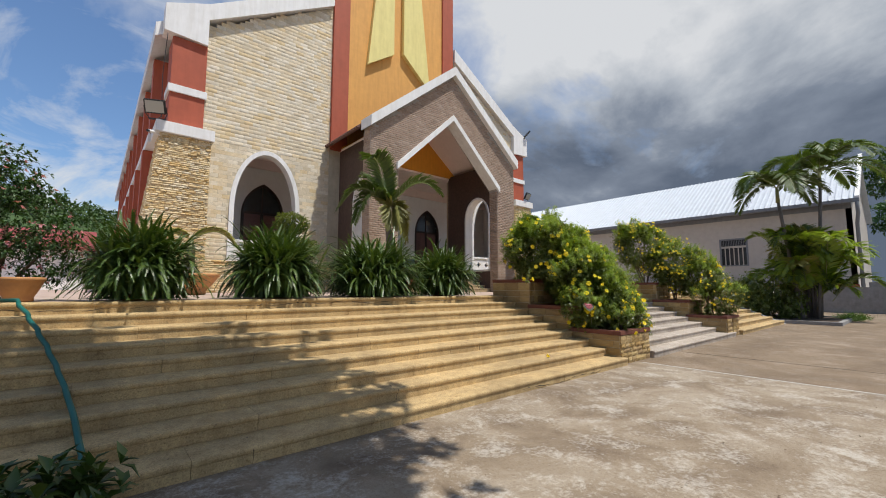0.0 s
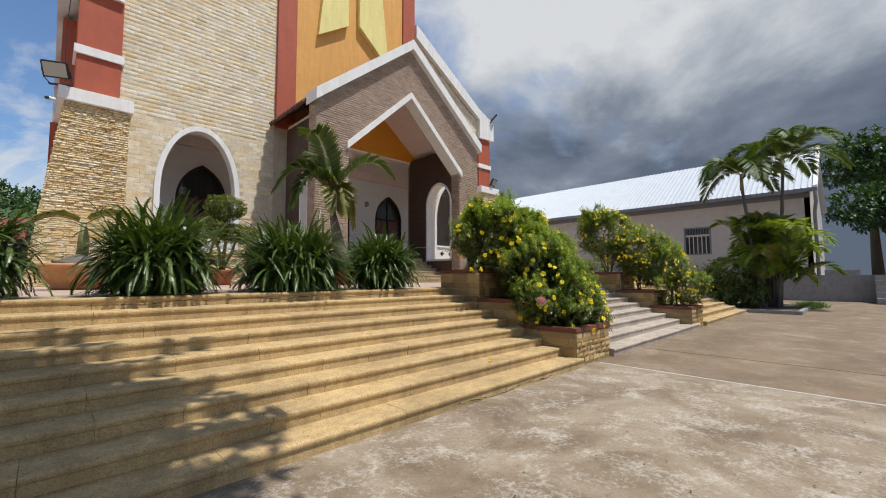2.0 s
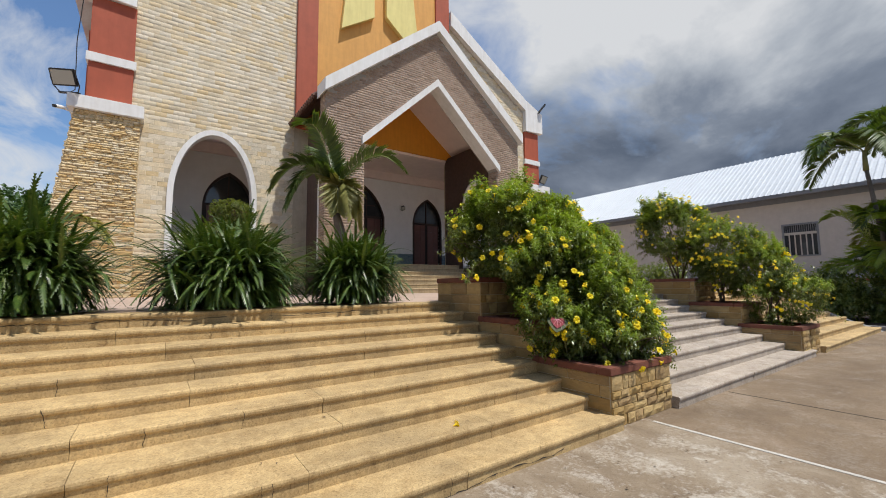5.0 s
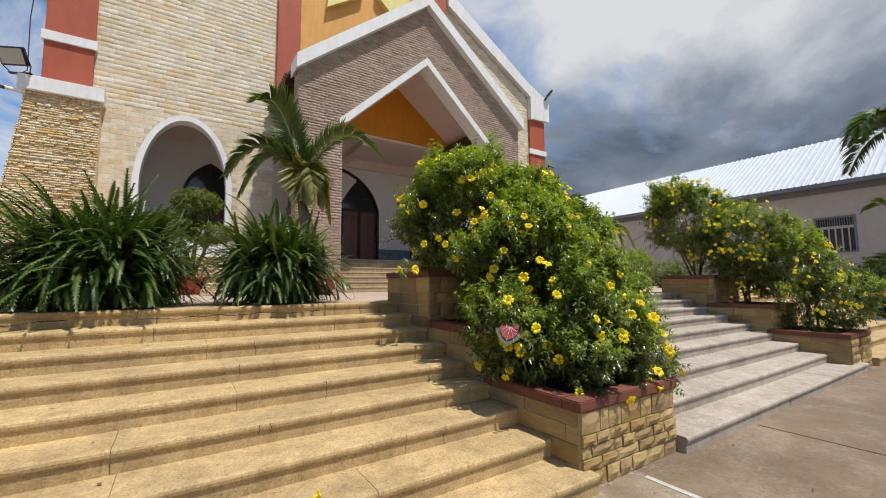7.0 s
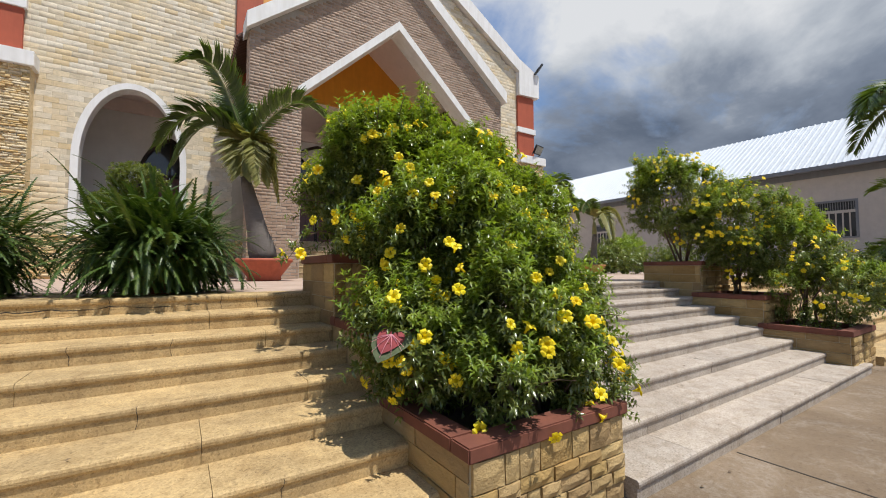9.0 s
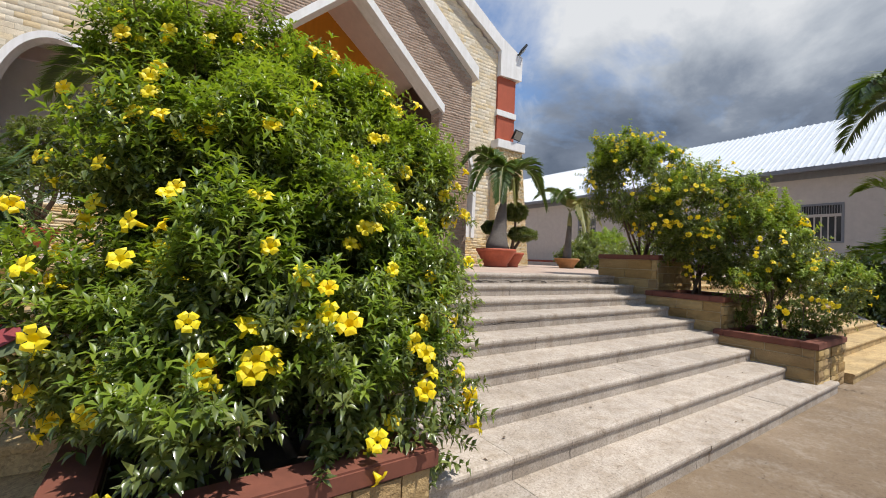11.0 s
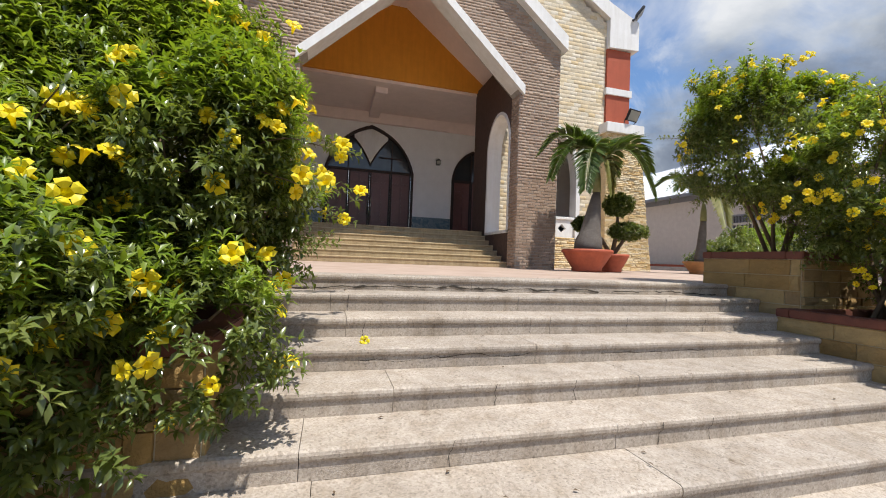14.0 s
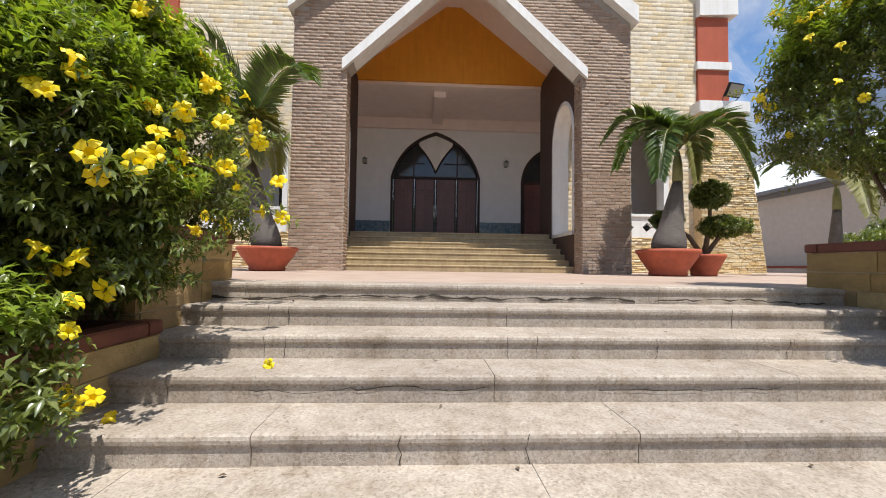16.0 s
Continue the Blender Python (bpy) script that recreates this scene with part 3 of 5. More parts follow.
PORCH_HOLE = [(8.0, PLAZA + 0.01), (8.0, 7.25), (14.5, 7.25), (14.5, PLAZA + 0.01)]
holes = [arch_hole(L_ARCH), arch_hole(R_ARCH), PORCH_HOLE]
outline = [(1.7, PLAZA - 0.2), (20.65, PLAZA - 0.2), (20.65, 10.1), (14.6, rake(14.6)), (14.6, 14.0), (7.4, 14.0), (7.4, rake(7.4)), (1.7, 10.1)]
front = structure("wall_church_front", slab(outline, holes, 0.35, "y", FW), M_MORTAR, "tall church front clad in pale sandstone tiles with a steep gable", "church wall")

for cx in (L_ARCH, R_ARCH):
    b = ring(arch_hole(cx, 0.16), arch_hole(cx, -0.005), 0.42, "y", FW - 0.06)
    structure("trim_arch", b, M_WHITE, "white painted surround of a round-headed opening", "arch trim")
    # parapet with diamond holes
    dia = [[(cx + k * 0.62 - 0.17, 2.68), (cx + k * 0.62, 2.51), (cx + k * 0.62 + 0.17, 2.68), (cx + k * 0.62, 2.85)] for k in (-1, 0, 1)]
    structure("trim_parapet", slab([(cx - 1.13, 2.28), (cx + 1.13, 2.28), (cx + 1.13, 3.02), (cx - 1.13, 3.02)], dia, 0.12, "y", FW + 0.05), M_WHITE, "white parapet with diamond-shaped holes in the arch", "parapet")
    structure("trim_parapet_cap", box(cx - 1.13, cx + 1.13, FW + 0.0, FW + 0.22, 3.02, 3.12, 0.01), M_WHITE, "white sill cap of the arch parapet", "sill")

# gable copings
for s in (-1, 1):
    ex = GX0 if s < 0 else GX1
    inner = 7.4 if s < 0 else 14.6
    out_x = 1.35 if s < 0 else 20.95
    base = 9.97 if s < 0 else 9.8
    pts = [(out_x, base + 0.08), (ex, base), (ex, rake(GX0)), (inner, rake(inner)), (inner, rake(inner) + 0.72), (ex, rake(GX0) + 0.62), (out_x, 11.0)]
    structure("trim_gable", slab(pts, [], 0.62, "y", FW - 0.22), M_WHITE, "broad white gable coping of the church", "coping")
    a, b = (1.62, 2.66) if s < 0 else (19.61, 20.68)
    for z0, z1, mat, nm, lab in ((6.8, 8.0, M_RED, "trim_corner", "brick-red painted corner block of the church"), (8.0, 8.26, M_WHITE, "trim_band", "white painted band on the church corner"), (8.26, base + 0.01, M_RED, "trim_corner", "brick-red painted corner block of the church")):
        g = 0.06 if mat is M_WHITE else 0.0
        structure(nm, box(a - g, b + g, FW - 0.1 - g, FW + 0.9, z0, z1, 0.006), mat, lab, "corner trim")
    la, lb = (1.28, 2.98) if s < 0 else (19.38, 21.08)
    structure("trim_ledge", box(la, lb, FW - 0.5, FW + 1.0, 6.42, 6.8, 0.015), M_WHITE, "white ledge capping the stone corner pier", "ledge")
    # flared corner pier
    b0, b1, t0, t1 = (0.85, 2.9, 1.45, 2.9) if s < 0 else (19.46, 21.6, 19.46, 20.95)
    bm = bmesh.new()
    vs = [bm.verts.new(v) for v in ((b0, FW - 0.4, PLAZA - 0.1), (b1, FW - 0.4, PLAZA - 0.1), (b1, FW + 1.2, PLAZA - 0.1), (b0, FW + 1.2, PLAZA - 0.1), (t0, FW - 0.36, 6.42), (t1, FW - 0.36, 6.42), (t1, FW + 1.0, 6.42), (t0, FW + 1.0, 6.42))]
    for f in ((0, 1, 5, 4), (1, 2, 6, 5), (2, 3, 7, 6), (3, 0, 4, 7), (4, 5, 6, 7), (3, 2, 1, 0)):
        bm.faces.new([vs[i] for i in f])
    pier = structure("wall_pier", bm, M_SPLIT, "flared corner pier of split yellow stone", "stone pier")

# tower front: red pilasters, ochre field, pale raised blades
for a, b in ((7.45, 8.22), (13.78, 14.55)):
    structure("wall_pilaster", box(a, b, FW - 0.12, FW + 0.5, 7.32, 24, 0.01), M_RED, "tall brick-red painted pilaster of the bell tower", "pilaster")
structure("wall_tower", box(8.22, 13.78, FW - 0.04, FW + 0.4, 7.25, 24), M_OCHRE, "ochre painted front of the bell tower", "tower wall")
structure("trim_blade", slab([(9.12, 11.75), (10.55, 12.75), (10.55, 22.0), (10.15, 22.0)], [], 0.2, "y", FW - 0.24), M_PALE, "pale yellow raised blade on the tower front", "wall relief")
structure("trim_blade", slab([(11.12, 13.0), (12.55, 11.8), (12.75, 12.0), (11.55, 22.0), (11.12, 22.0)], [], 0.2, "y", FW - 0.24), M_PALE, "pale yellow raised blade on the tower front", "wall relief")

# ---- porch ----
PF = 12.72
P0, P1, PE, PA = 7.42, 15.5, 7.5, 10.85     # outer edges, eave and apex of the brown gable
I0, I1, IS, IA = 8.66, 14.3, 5.95, 8.62     # opening
MID = (I0 + I1) / 2 - 0.03
hole = [(I0, PLAZA + 0.005), (I0, IS), (MID, IA), (I1, IS), (I1, PLAZA + 0.005)]
outl = [(P0, PLAZA - 0.1), (I0, PLAZA - 0.1), *hole[0:5], (I1, PLAZA - 0.1), (P1, PLAZA - 0.1), (P1, PE - 0.15), (MID, PA - 0.15), (P0, PE - 0.15)]
structure("wall_porch", slab(outl, [], 0.5, "y", PF), M_JOINT, "porch front wall clad in brown slip tiles", "porch wall")
# outer coping
k_out = (PA - PE) / (MID - P0)
def coping(dx, lo, hi, y0, depth, x0, x1, zs, za):
    o = [(x0, zs + hi), (MID, za + hi), (x1, zs + hi)]
    i = [(x0, zs + lo), (MID, za + lo), (x1, zs + lo)]
    return ring(o, i, depth, "y", y0)
structure("trim_porch_coping", coping(0, -0.28, 0.12, PF - 0.22, 0.75, P0 - 0.1, P1 + 0.1, PE, PA), M_WHITE, "white coping along the porch gable", "coping")
structure("trim_porch_opening", coping(0, -0.06, 0.2, PF - 0.1, 0.55, I0 - 0.1, I1 + 0.1, IS - 0.03, IA + 0.0), M_WHITE, "white band round the pointed porch opening", "trim")
# side walls with arched openings
SIDE_HOLE = [(14.07 + (x), z) for x, z in arch(0, 0.78, 2.24, 4.75, 5.75, 18)]
for xs, nm in ((7.95, "wall_porch_west"), (14.3, "wall_porch_east")):
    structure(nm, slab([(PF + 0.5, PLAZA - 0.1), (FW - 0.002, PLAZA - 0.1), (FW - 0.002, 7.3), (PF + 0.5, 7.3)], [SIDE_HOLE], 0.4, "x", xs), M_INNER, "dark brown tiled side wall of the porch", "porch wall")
    o = [(14.07 + x, z) for x, z in arch(0, 0.86, 2.16, 4.75, 5.83, 18)]
    i = [(14.07 + x, z) for x, z in arch(0, 0.77, 2.16, 4.75, 5.74, 18)]
    structure("trim_side_arch", ring(o, i, 0.46, "x", xs - 0.03), M_WHITE, "white lining of the arched porch side opening", "arch trim")
    structure("trim_side_sill", box(xs - 0.03, xs + 0.43, 13.21, 14.93, 2.16, 2.25, 0.01), M_WHITE, "white sill of the porch side opening", "sill")
# porch ceiling, roof, orange panel
CE, CA = 7.3, 9.72
structure("ceiling_porch", ring([(7.95, CE + 0.1), (AX - 0.25, CA + 0.1), (AX + 0.25, CA + 0.1), (14.75, CE + 0.1)], [(7.95, CE), (AX - 0.25, CA), (AX + 0.25, CA), (14.75, CE)], FW - PF - 0.5, "y", PF + 0.498), M_SOFFIT, "pitched pinkish-white porch ceiling", "ceiling")
structure("wall_orange_gable", slab([(7.96, 7.24), (14.69, 7.24), (14.69, 7.5), (AX + 0.3, CA + 0.05), (AX - 0.3, CA + 0.05), (7.96, 7.5)], [], 0.1, "y", FW - 0.16), M_ORANGE, "orange painted gable panel inside the porch", "wall panel")
structure("roof_porch", ring([(P0 - 0.15, PE - 0.1), (MID, PA - 0.05), (P1 + 0.15, PE - 0.1)], [(P0 - 0.15, PE - 0.2), (MID, PA - 0.15), (P1 + 0.15, PE - 0.2)], FW - PF - 0.55, "y", PF + 0.54), M_TILE_ROOF, "dark weathered tile roof over the porch", "roof")
eave = thing("roof_tile_edge", "row of dark clay tiles along the porch eave", "roof tiles", kind="structure")
tb = lathe([(0.075, 0), (0.08, 0.4)], 8)
tile_me = bpy.data.meshes.new("roof_tile")
tb.to_mesh(tile_me); tb.free(); tile_me.materials.append(M_TILE_ROOF)
for i in range(16):
    for xx, ang in ((P0 - 0.2, 51), (P1 + 0.2, -51)):
        link_mesh("roof_tile", tile_me, eave, "", pose(xx, PF + 0.66 + i * 0.18, PE - 0.16, 0, ang, 0))
# inner steps
flight("stairs_porch", 8.36, 14.29, PF + 0.5, PLAZA, 7, 0.16, 0.33, M_STEP_IN, "low yellow-brown stone steps inside the porch", 1.4, 9)

# ---- narthex behind the front wall ----
BW = 19.4
structure("floor_porch", box(8.36, 14.29, PF + 0.5 + 6 * 0.33 + 0.35, FW - 0.001, FLOOR_IN - 0.3, FLOOR_IN - 0.003), M_PLAZA, "red-brown tiled landing of the porch", "floor")
structure("floor_narthex", box(1.9, 20.4, FW + 0.352, BW + 0.3, FLOOR_IN - 0.3, FLOOR_IN - 0.003), M_PLAZA, "red-brown tiled floor of the church entrance", "floor")
D_C, D_H = 10.97, 1.79
doors = [(D_C, D_H, 4.86, 6.70), (5.75, 0.92, 4.75, 6.1), (15.35, 0.92, 4.75, 6.1)]
structure("wall_narthex", slab([(1.7, PLAZA), (20.6, PLAZA), (20.6, 7.3), (1.7, 7.3)], [gothic(c, h, FLOOR_IN + 0.001, s, t) for c, h, s, t in doors], 0.3, "y", BW), M_PLASTER, "grey-white plastered wall behind the entrance", "wall")
structure("ceiling_narthex", box(1.7, 20.6, FW + 0.352, BW, 7.2, 7.4), M_SOFFIT, "pinkish-white flat ceiling of the church entrance", "ceiling")
structure("ceiling_lintel", box(8.02, 14.49, FW - 0.058, FW + 0.351, 7.14, 7.247), M_SOFFIT, "painted underside of the entrance lintel", "ceiling")
structure("trim_cornice", box(1.9, 20.4, BW - 0.18, BW - 0.002, 6.78, 7.198, 0.01), M_SOFFIT, "plaster beam along the top of the entrance wall", "cornice")
structure("trim_beam", box(10.8, 11.2, FW + 0.36, BW - 0.19, 6.95, 7.198, 0.01), M_SOFFIT, "plaster ceiling beam over the entrance", "beam")
structure("wall_narthex_west", box(1.7, 1.9, FW + 0.352, BW, PLAZA, 7.2), M_PLASTER, "plastered end wall of the entrance", "wall")
structure("wall_narthex_east", box(20.4, 20.6, FW + 0.352, BW, PLAZA, 7.2), M_PLASTER, "plastered end wall of the entrance", "wall")
for x0, x1 in ((1.92, 4.8), (6.7, 9.17), (12.77, 14.42), (16.28, 20.38)):
    structure("baseboard_tile", box(x0, x1, BW - 0.02, BW - 0.002, FLOOR_IN, 3.08), M_DADO, "blue-grey patterned glazed tile dado", "dado")


def church_door(cx, half, spring, top, leaves_n, name, label):
    root = thing(name, label, "door", "church doors", "structure")
    y = BW + 0.12
    part("door_frame", ring(gothic(cx, half, FLOOR_IN, spring, top), gothic(cx, half - 0.09, FLOOR_IN, spring, top - 0.12), 0.14, "y", BW - 0.04), M_DARK_WOOD, root)
    part("transom_bar", box(cx - half + 0.05, cx + half - 0.05, y - 0.06, y + 0.06, spring - 0.06, spring + 0.04, 0.008), M_DARK_WOOD, root)
    w = (2 * half - 0.18) / leaves_n
    for i in range(leaves_n):
        x0 = cx - half + 0.09 + i * w
        leaf = part("door_leaf", box(x0 + 0.004, x0 + w - 0.004, y, y + 0.05, FLOOR_IN + 0.01, spring - 0.06), M_WOOD, root)
        pw = (w - 0.26) / 2
        for c in range(2):
            px = x0 + 0.09 + c * (pw + 0.08)
            for z0, z1 in ((0.12, 0.42), (0.5, 2.0), (2.1, 2.42)):
                k = (spring - 0.06 - FLOOR_IN) / 2.5
                part("door_panel", box(px, px + pw, y - 0.022, y + 0.01, FLOOR_IN + z0 * k, FLOOR_IN + z1 * k, 0.012), M_WOOD, leaf)
        for sx in (x0 + 0.006, x0 + w - 0.066):
            part("door_stile", box(sx, sx + 0.06, y - 0.03, y + 0.004, FLOOR_IN + 0.01, spring - 0.062, 0.006), M_DARK_WOOD, leaf)
    return root, y


def glass_fan(root, cx, half, spring, top, y):
    pts = gothic(cx, half, spring, spring + 0.001, top)
    part("pane", slab(pts, [], 0.02, "y", y + 0.02), M_GLASS, root)


door, dy = church_door(*doors[0], 4, "door_1", "tall four-leaf dark red wooden church door under a pointed arch")
for c in (-1, 1):
    for zz in (0,):
        part("door_handle", tube([(D_C + c * 0.07, dy - 0.06, 3.05), (D_C + c * 0.07, dy - 0.06, 3.75)], 0.016), M_CHROME, door, "long steel pull handle", True)
# the fan: glazed quarters and a white kite-shaped spandrel between them
glass_fan(door, D_C, D_H - 0.08, 4.9, 6.6, dy)
for c in (-1, 1):
    part("glazing_bar", box(D_C + c * 0.88 - 0.025, D_C + c * 0.88 + 0.025, dy - 0.02, dy + 0.03, 4.9, 6.1), M_DARK_WOOD, door)
    part("glazing_bar", box(D_C + c * 0.88 - 0.55, D_C + c * 0.88 + 0.45, dy - 0.018, dy + 0.028, 5.42, 5.46), M_DARK_WOOD, door)
top_pts = [(x, z) for x, z in gothic(D_C, D_H - 0.1, 4.87, 4.9, 6.58, 24) if abs(x - D_C) < 0.75 and z > 6]
def fan_arc(c):
    return [(D_C + c * (0.78 * (1 - k / 8) - 0.06 * math.sin(math.pi * k / 8)), 6.2 - 1.12 * (k / 8) ** 1.15) for k in range(9)]
part("spandrel", slab(top_pts + fan_arc(1)[1:] + fan_arc(-1)[::-1][1:-1], [], 0.03, "y", dy - 0.045), M_WHITE, door, "white plaster spandrel")
for c in (-1, 1):
    part("fan_frame", tube([(x, dy - 0.05, z) for x, z in fan_arc(c)], 0.03, 6), M_DARK_WOOD, door)
for i, (c, h, s, t) in enumerate(doors[1:]):
    root, y = church_door(c, h, s, t, 2, f"door_{i + 2}", "dark wooden side door under a pointed glazed arch")
    glass_fan(root, c, h - 0.06, s + 0.02, t - 0.08, y)
    part("glazing_bar", box(c - 0.025, c + 0.025, y - 0.02, y + 0.02, s, t - 0.1), M_DARK_WOOD, root)


def sconce(x, z):
    root = thing("wall_lamp", "small dark lantern on the entrance wall", "wall lamp", "entrance lanterns", at=(x, BW - 0.002, z))
    part("backplate", box(-0.07, 0.07, -0.03, 0, -0.12, 0.12, 0.01), M_BLACK, root)
    part("lantern", box(-0.09, 0.09, -0.2, -0.03, -0.1, 0.06, 0.02), M_LENS, root)
    part("cap", lathe([(0.11, 0.06), (0.03, 0.13), (0.01, 0.15)], 10), M_BLACK, root).matrix_basis = pose(0, -0.115, 0)


sconce(8.15, 5.45)
sconce(13.8, 5.45)

# ---- church flanks and body ----
structure("wall_church_west", box(1.75, 2.05, FW + 1.0, 52, PLAZA - 0.1, 10.0), M_WHITE, "long white flank of the church", "church wall")
structure("wall_church_east", box(20.35, 20.65, FW + 1.0, 52, PLAZA - 0.1, 10.0), M_WHITE, "long white flank of the church", "church wall")
structure("roof_church", ring([(1.15, 10.55), (11.45, 16.6), (21.15, 10.55)], [(1.15, 10.05), (11.45, 16.1), (21.15, 10.05)], 36, "y", FW + 0.42), M_WHITE, "pitched roof of the church with white eaves", "roof")
structure("trim_flank_ledge", box(1.2, 1.75, FW + 1.05, 52, 6.45, 6.75), M_WHITE, "white ledge along the church flank", "ledge")
for i in range(9):
    y = FW + 2.2 + i * 3.4
    structure("trim_fin", box(1.3, 1.75, y, y + 0.6, 6.76, 10.04), M_RED, "brick-red fin between the flank windows", "fin")
    structure("trim_fin_low", box(1.15, 1.75, y, y + 0.6, PLAZA - 0.1, 6.44), M_RED, "brick-red pier along the church flank", "fin")


def floodlight(at, rz, tilt=28):
    root = thing("floodlight", "black rectangular floodlight on the church corner", "floodlight", "church floodlights", at=at, rz=rz)
    m = pose(0, -0.25, 0.33, 90 + tilt, 0, 0)
    def placed(nm, b, mat):
        bmesh.ops.transform(b, matrix=m, verts=b.verts)
        return part(nm, b, mat, root)
    placed("housing", box(-0.3, 0.3, -0.22, 0.22, -0.06, 0.04, 0.02), M_BLACK)
    placed("lens", box(-0.255, 0.255, -0.18, 0.18, 0.036, 0.046), M_LENS)
    for s in (-1, 1):
        part("bracket", tube([(s * 0.2, 0, 0), (s * 0.31, -0.12, 0.15), (s * 0.31, -0.25, 0.33)], 0.015, 6), M_BLACK, root)
    part("foot", box(-0.25, 0.25, -0.05, 0.05, -0.001, 0.03, 0.005), M_BLACK, root)


floodlight((1.32, FW - 0.4, 6.8), -25)
floodlight((20.45, FW - 0.3, 6.8), 12)
cctv = thing("security_camera", "small white security camera on the corner pier", "security camera", at=(1.3, FW - 0.42, 6.3))
part("mount", tube([(0.2, 0.1, 0), (0.05, 0.0, 0.0), (-0.12, -0.05, 0.03)], 0.02, 6), M_WHITE, cctv)
body_bm = tube([(-0.02, -0.02, 0.05), (-0.2, -0.2, 0.0)], 0.05, 10)
part("camera_body", body_bm, M_WHITE, cctv)
part("lens_hood", tube([(-0.2, -0.2, 0.0), (-0.24, -0.24, -0.012)], 0.042, 10), M_BLACK, cctv)
cable = thing("cable", "thin dark cable hanging down the church corner", "cable", at=(0, 0, 0))
part("wire", tube([(1.45, FW - 0.2, 9.95), (1.38, FW - 0.3, 8.4), (1.42, FW - 0.35, 6.95), (1.3, FW - 0.36, 6.82)], 0.012, 5), M_BLACK, cable)
floodlight((20.72, FW - 0.1, 11.02), 60, 40)

# ---- house at the side of the yard ----
HX, HY0, HY1, HZ = 34.0, 2.0, 60.0, 6.5
structure("ground_podium", box(32.4, 70, -2.0, 62, 0, 1.45), M_CONCRETE, "grey concrete podium of the side house", "podium")
house = thing("house", "long low beige house with a white ribbed metal roof", "house")
wins = [(7.5, 9.05), (21.0, 22.5)]
part("wall", slab([(HY0 + 0.3, 1.45), (HY1, 1.45), (HY1, HZ), (HY0 + 0.3, HZ)], [[(a, 3.0), (b, 3.0), (b, 4.8), (a, 4.8)] for a, b in wins], 0.25, "x", HX), M_BEIGE, house)
part("wall", slab([(HX, 1.45), (HX + 12, 1.45), (HX + 12, HZ), (HX + 6, 10.5), (HX, HZ)], [], 0.25, "y", HY0 + 0.3), M_BEIGE, house)
part("skirting", box(HX - 0.03, HX, HY0 + 0.25, HY1, 1.45, 1.62), M_RED, house, "red painted skirting")
bm = bmesh.new()
ribs = 150
prof = []
for i in range(ribs + 1):
    y = HY0 - 0.1 + (46.0) * i / ribs
    prof += [(y, 0.0), (y + 0.05, 0.05), (y + 0.1, 0.05), (y + 0.15, 0.0)]
lo = [bm.verts.new((HX - 0.6, y, 6.62 + h)) for y, h in prof]
hi = [bm.verts.new((HX + 5.6, y, 10.45 + h)) for y, h in prof]
for i in range(len(prof) - 1):
    bm.faces.new((lo[i], lo[i + 1], hi[i + 1], hi[i]))
part("roof", bm, M_ROOF, house, "white ribbed metal roofing")
part("roof_slope", slab([(HX + 5.6, 10.4), (HX + 5.6, 10.45), (HX + 12.6, 6.6), (HX + 12.6, 6.5)], [], 58, "y", HY0), M_ROOF, house)
part("gutter", box(HX - 0.75, HX - 0.58, HY0 - 0.1, HY1, 6.40, 6.62, 0.02), M_GREY_METAL, house)
part("soffit", box(HX - 0.6, HX, HY0, HY1, 6.48, 6.54), M_GREY_METAL, house)
part("fascia", box(HX - 0.04, HX - 0.002, HY0 + 0.3, HY1, 6.15, 6.48), M_GREY_METAL, house)
part("verge", slab([(HX - 0.7, 6.45), (HX - 0.7, 6.75), (HX + 5.6, 10.65), (HX + 5.6, 10.35)], [], 0.2, "y", HY0 - 0.12), M_WHITE, house)
part("corner_post", tube([(HX - 0.68, HY0, 6.45), (HX - 0.45, HY0, 5.8), (HX - 0.05, HY0 + 0.1, 5.2), (HX - 0.05, HY0 + 0.1, 1.45)], 0.09), M_GREY_METAL, house, "rain pipe", True)
for a, b in wins:
    w = part("window", ring([(a - 0.06, 2.94), (a - 0.06, 4.86), (b + 0.06, 4.86), (b + 0.06, 2.94)], [(a + 0.04, 2.94), (a + 0.04, 4.76), (b - 0.04, 4.76), (b - 0.04, 2.94)], 0.1, "x", HX - 0.03), M_GREY_METAL, house)
    part("pane", box(HX + 0.1, HX + 0.12, a, b, 3.0, 4.8), M_GLASS, w)
    part("window_sill", box(HX - 0.05, HX + 0.1, a - 0.06, b + 0.06, 2.92, 3.0), M_GREY_METAL, w)
    n = 6
    for i in range(1, n):
        yy = a + (b - a) * i / n
        part("window_bar", box(HX + 0.03, HX + 0.05, yy - 0.03, yy + 0.03, 3.0, 4.25), M_BEIGE, w)
    part("window_rail", box(HX + 0.02, HX + 0.06, a, b, 4.2, 4.34), M_BEIGE, w)
    for i in range(1, 16):
        yy = a + (b - a) * i / 16
        part("transom_bar", box(HX + 0.03, HX + 0.045, yy - 0.012, yy + 0.012, 4.34, 4.8), M_GREY_METAL, w)
for i in range(5):
    structure("trim_podium_step", box(30.4 + i * 0.4, 32.4, -1.6, -0.1 - i * 0.0, i * 0.29, (i + 1) * 0.29, 0.01), M_CONCRETE, "concrete step up to the podium", "step")
structure("wall_podium_kerb", box(32.6, 33.6, 0.4, 1.8, 1.45, 1.72), M_CONCRETE, "low concrete step by the house corner", "step")
structure("wall_yard_end", box(40, 70, -6.4, -6.1, 0, 2.4), M_CONCRETE, "dark grey yard wall", "wall")

# ---- plants ----


def np_rng(seed):
    return np.random.default_rng(seed)


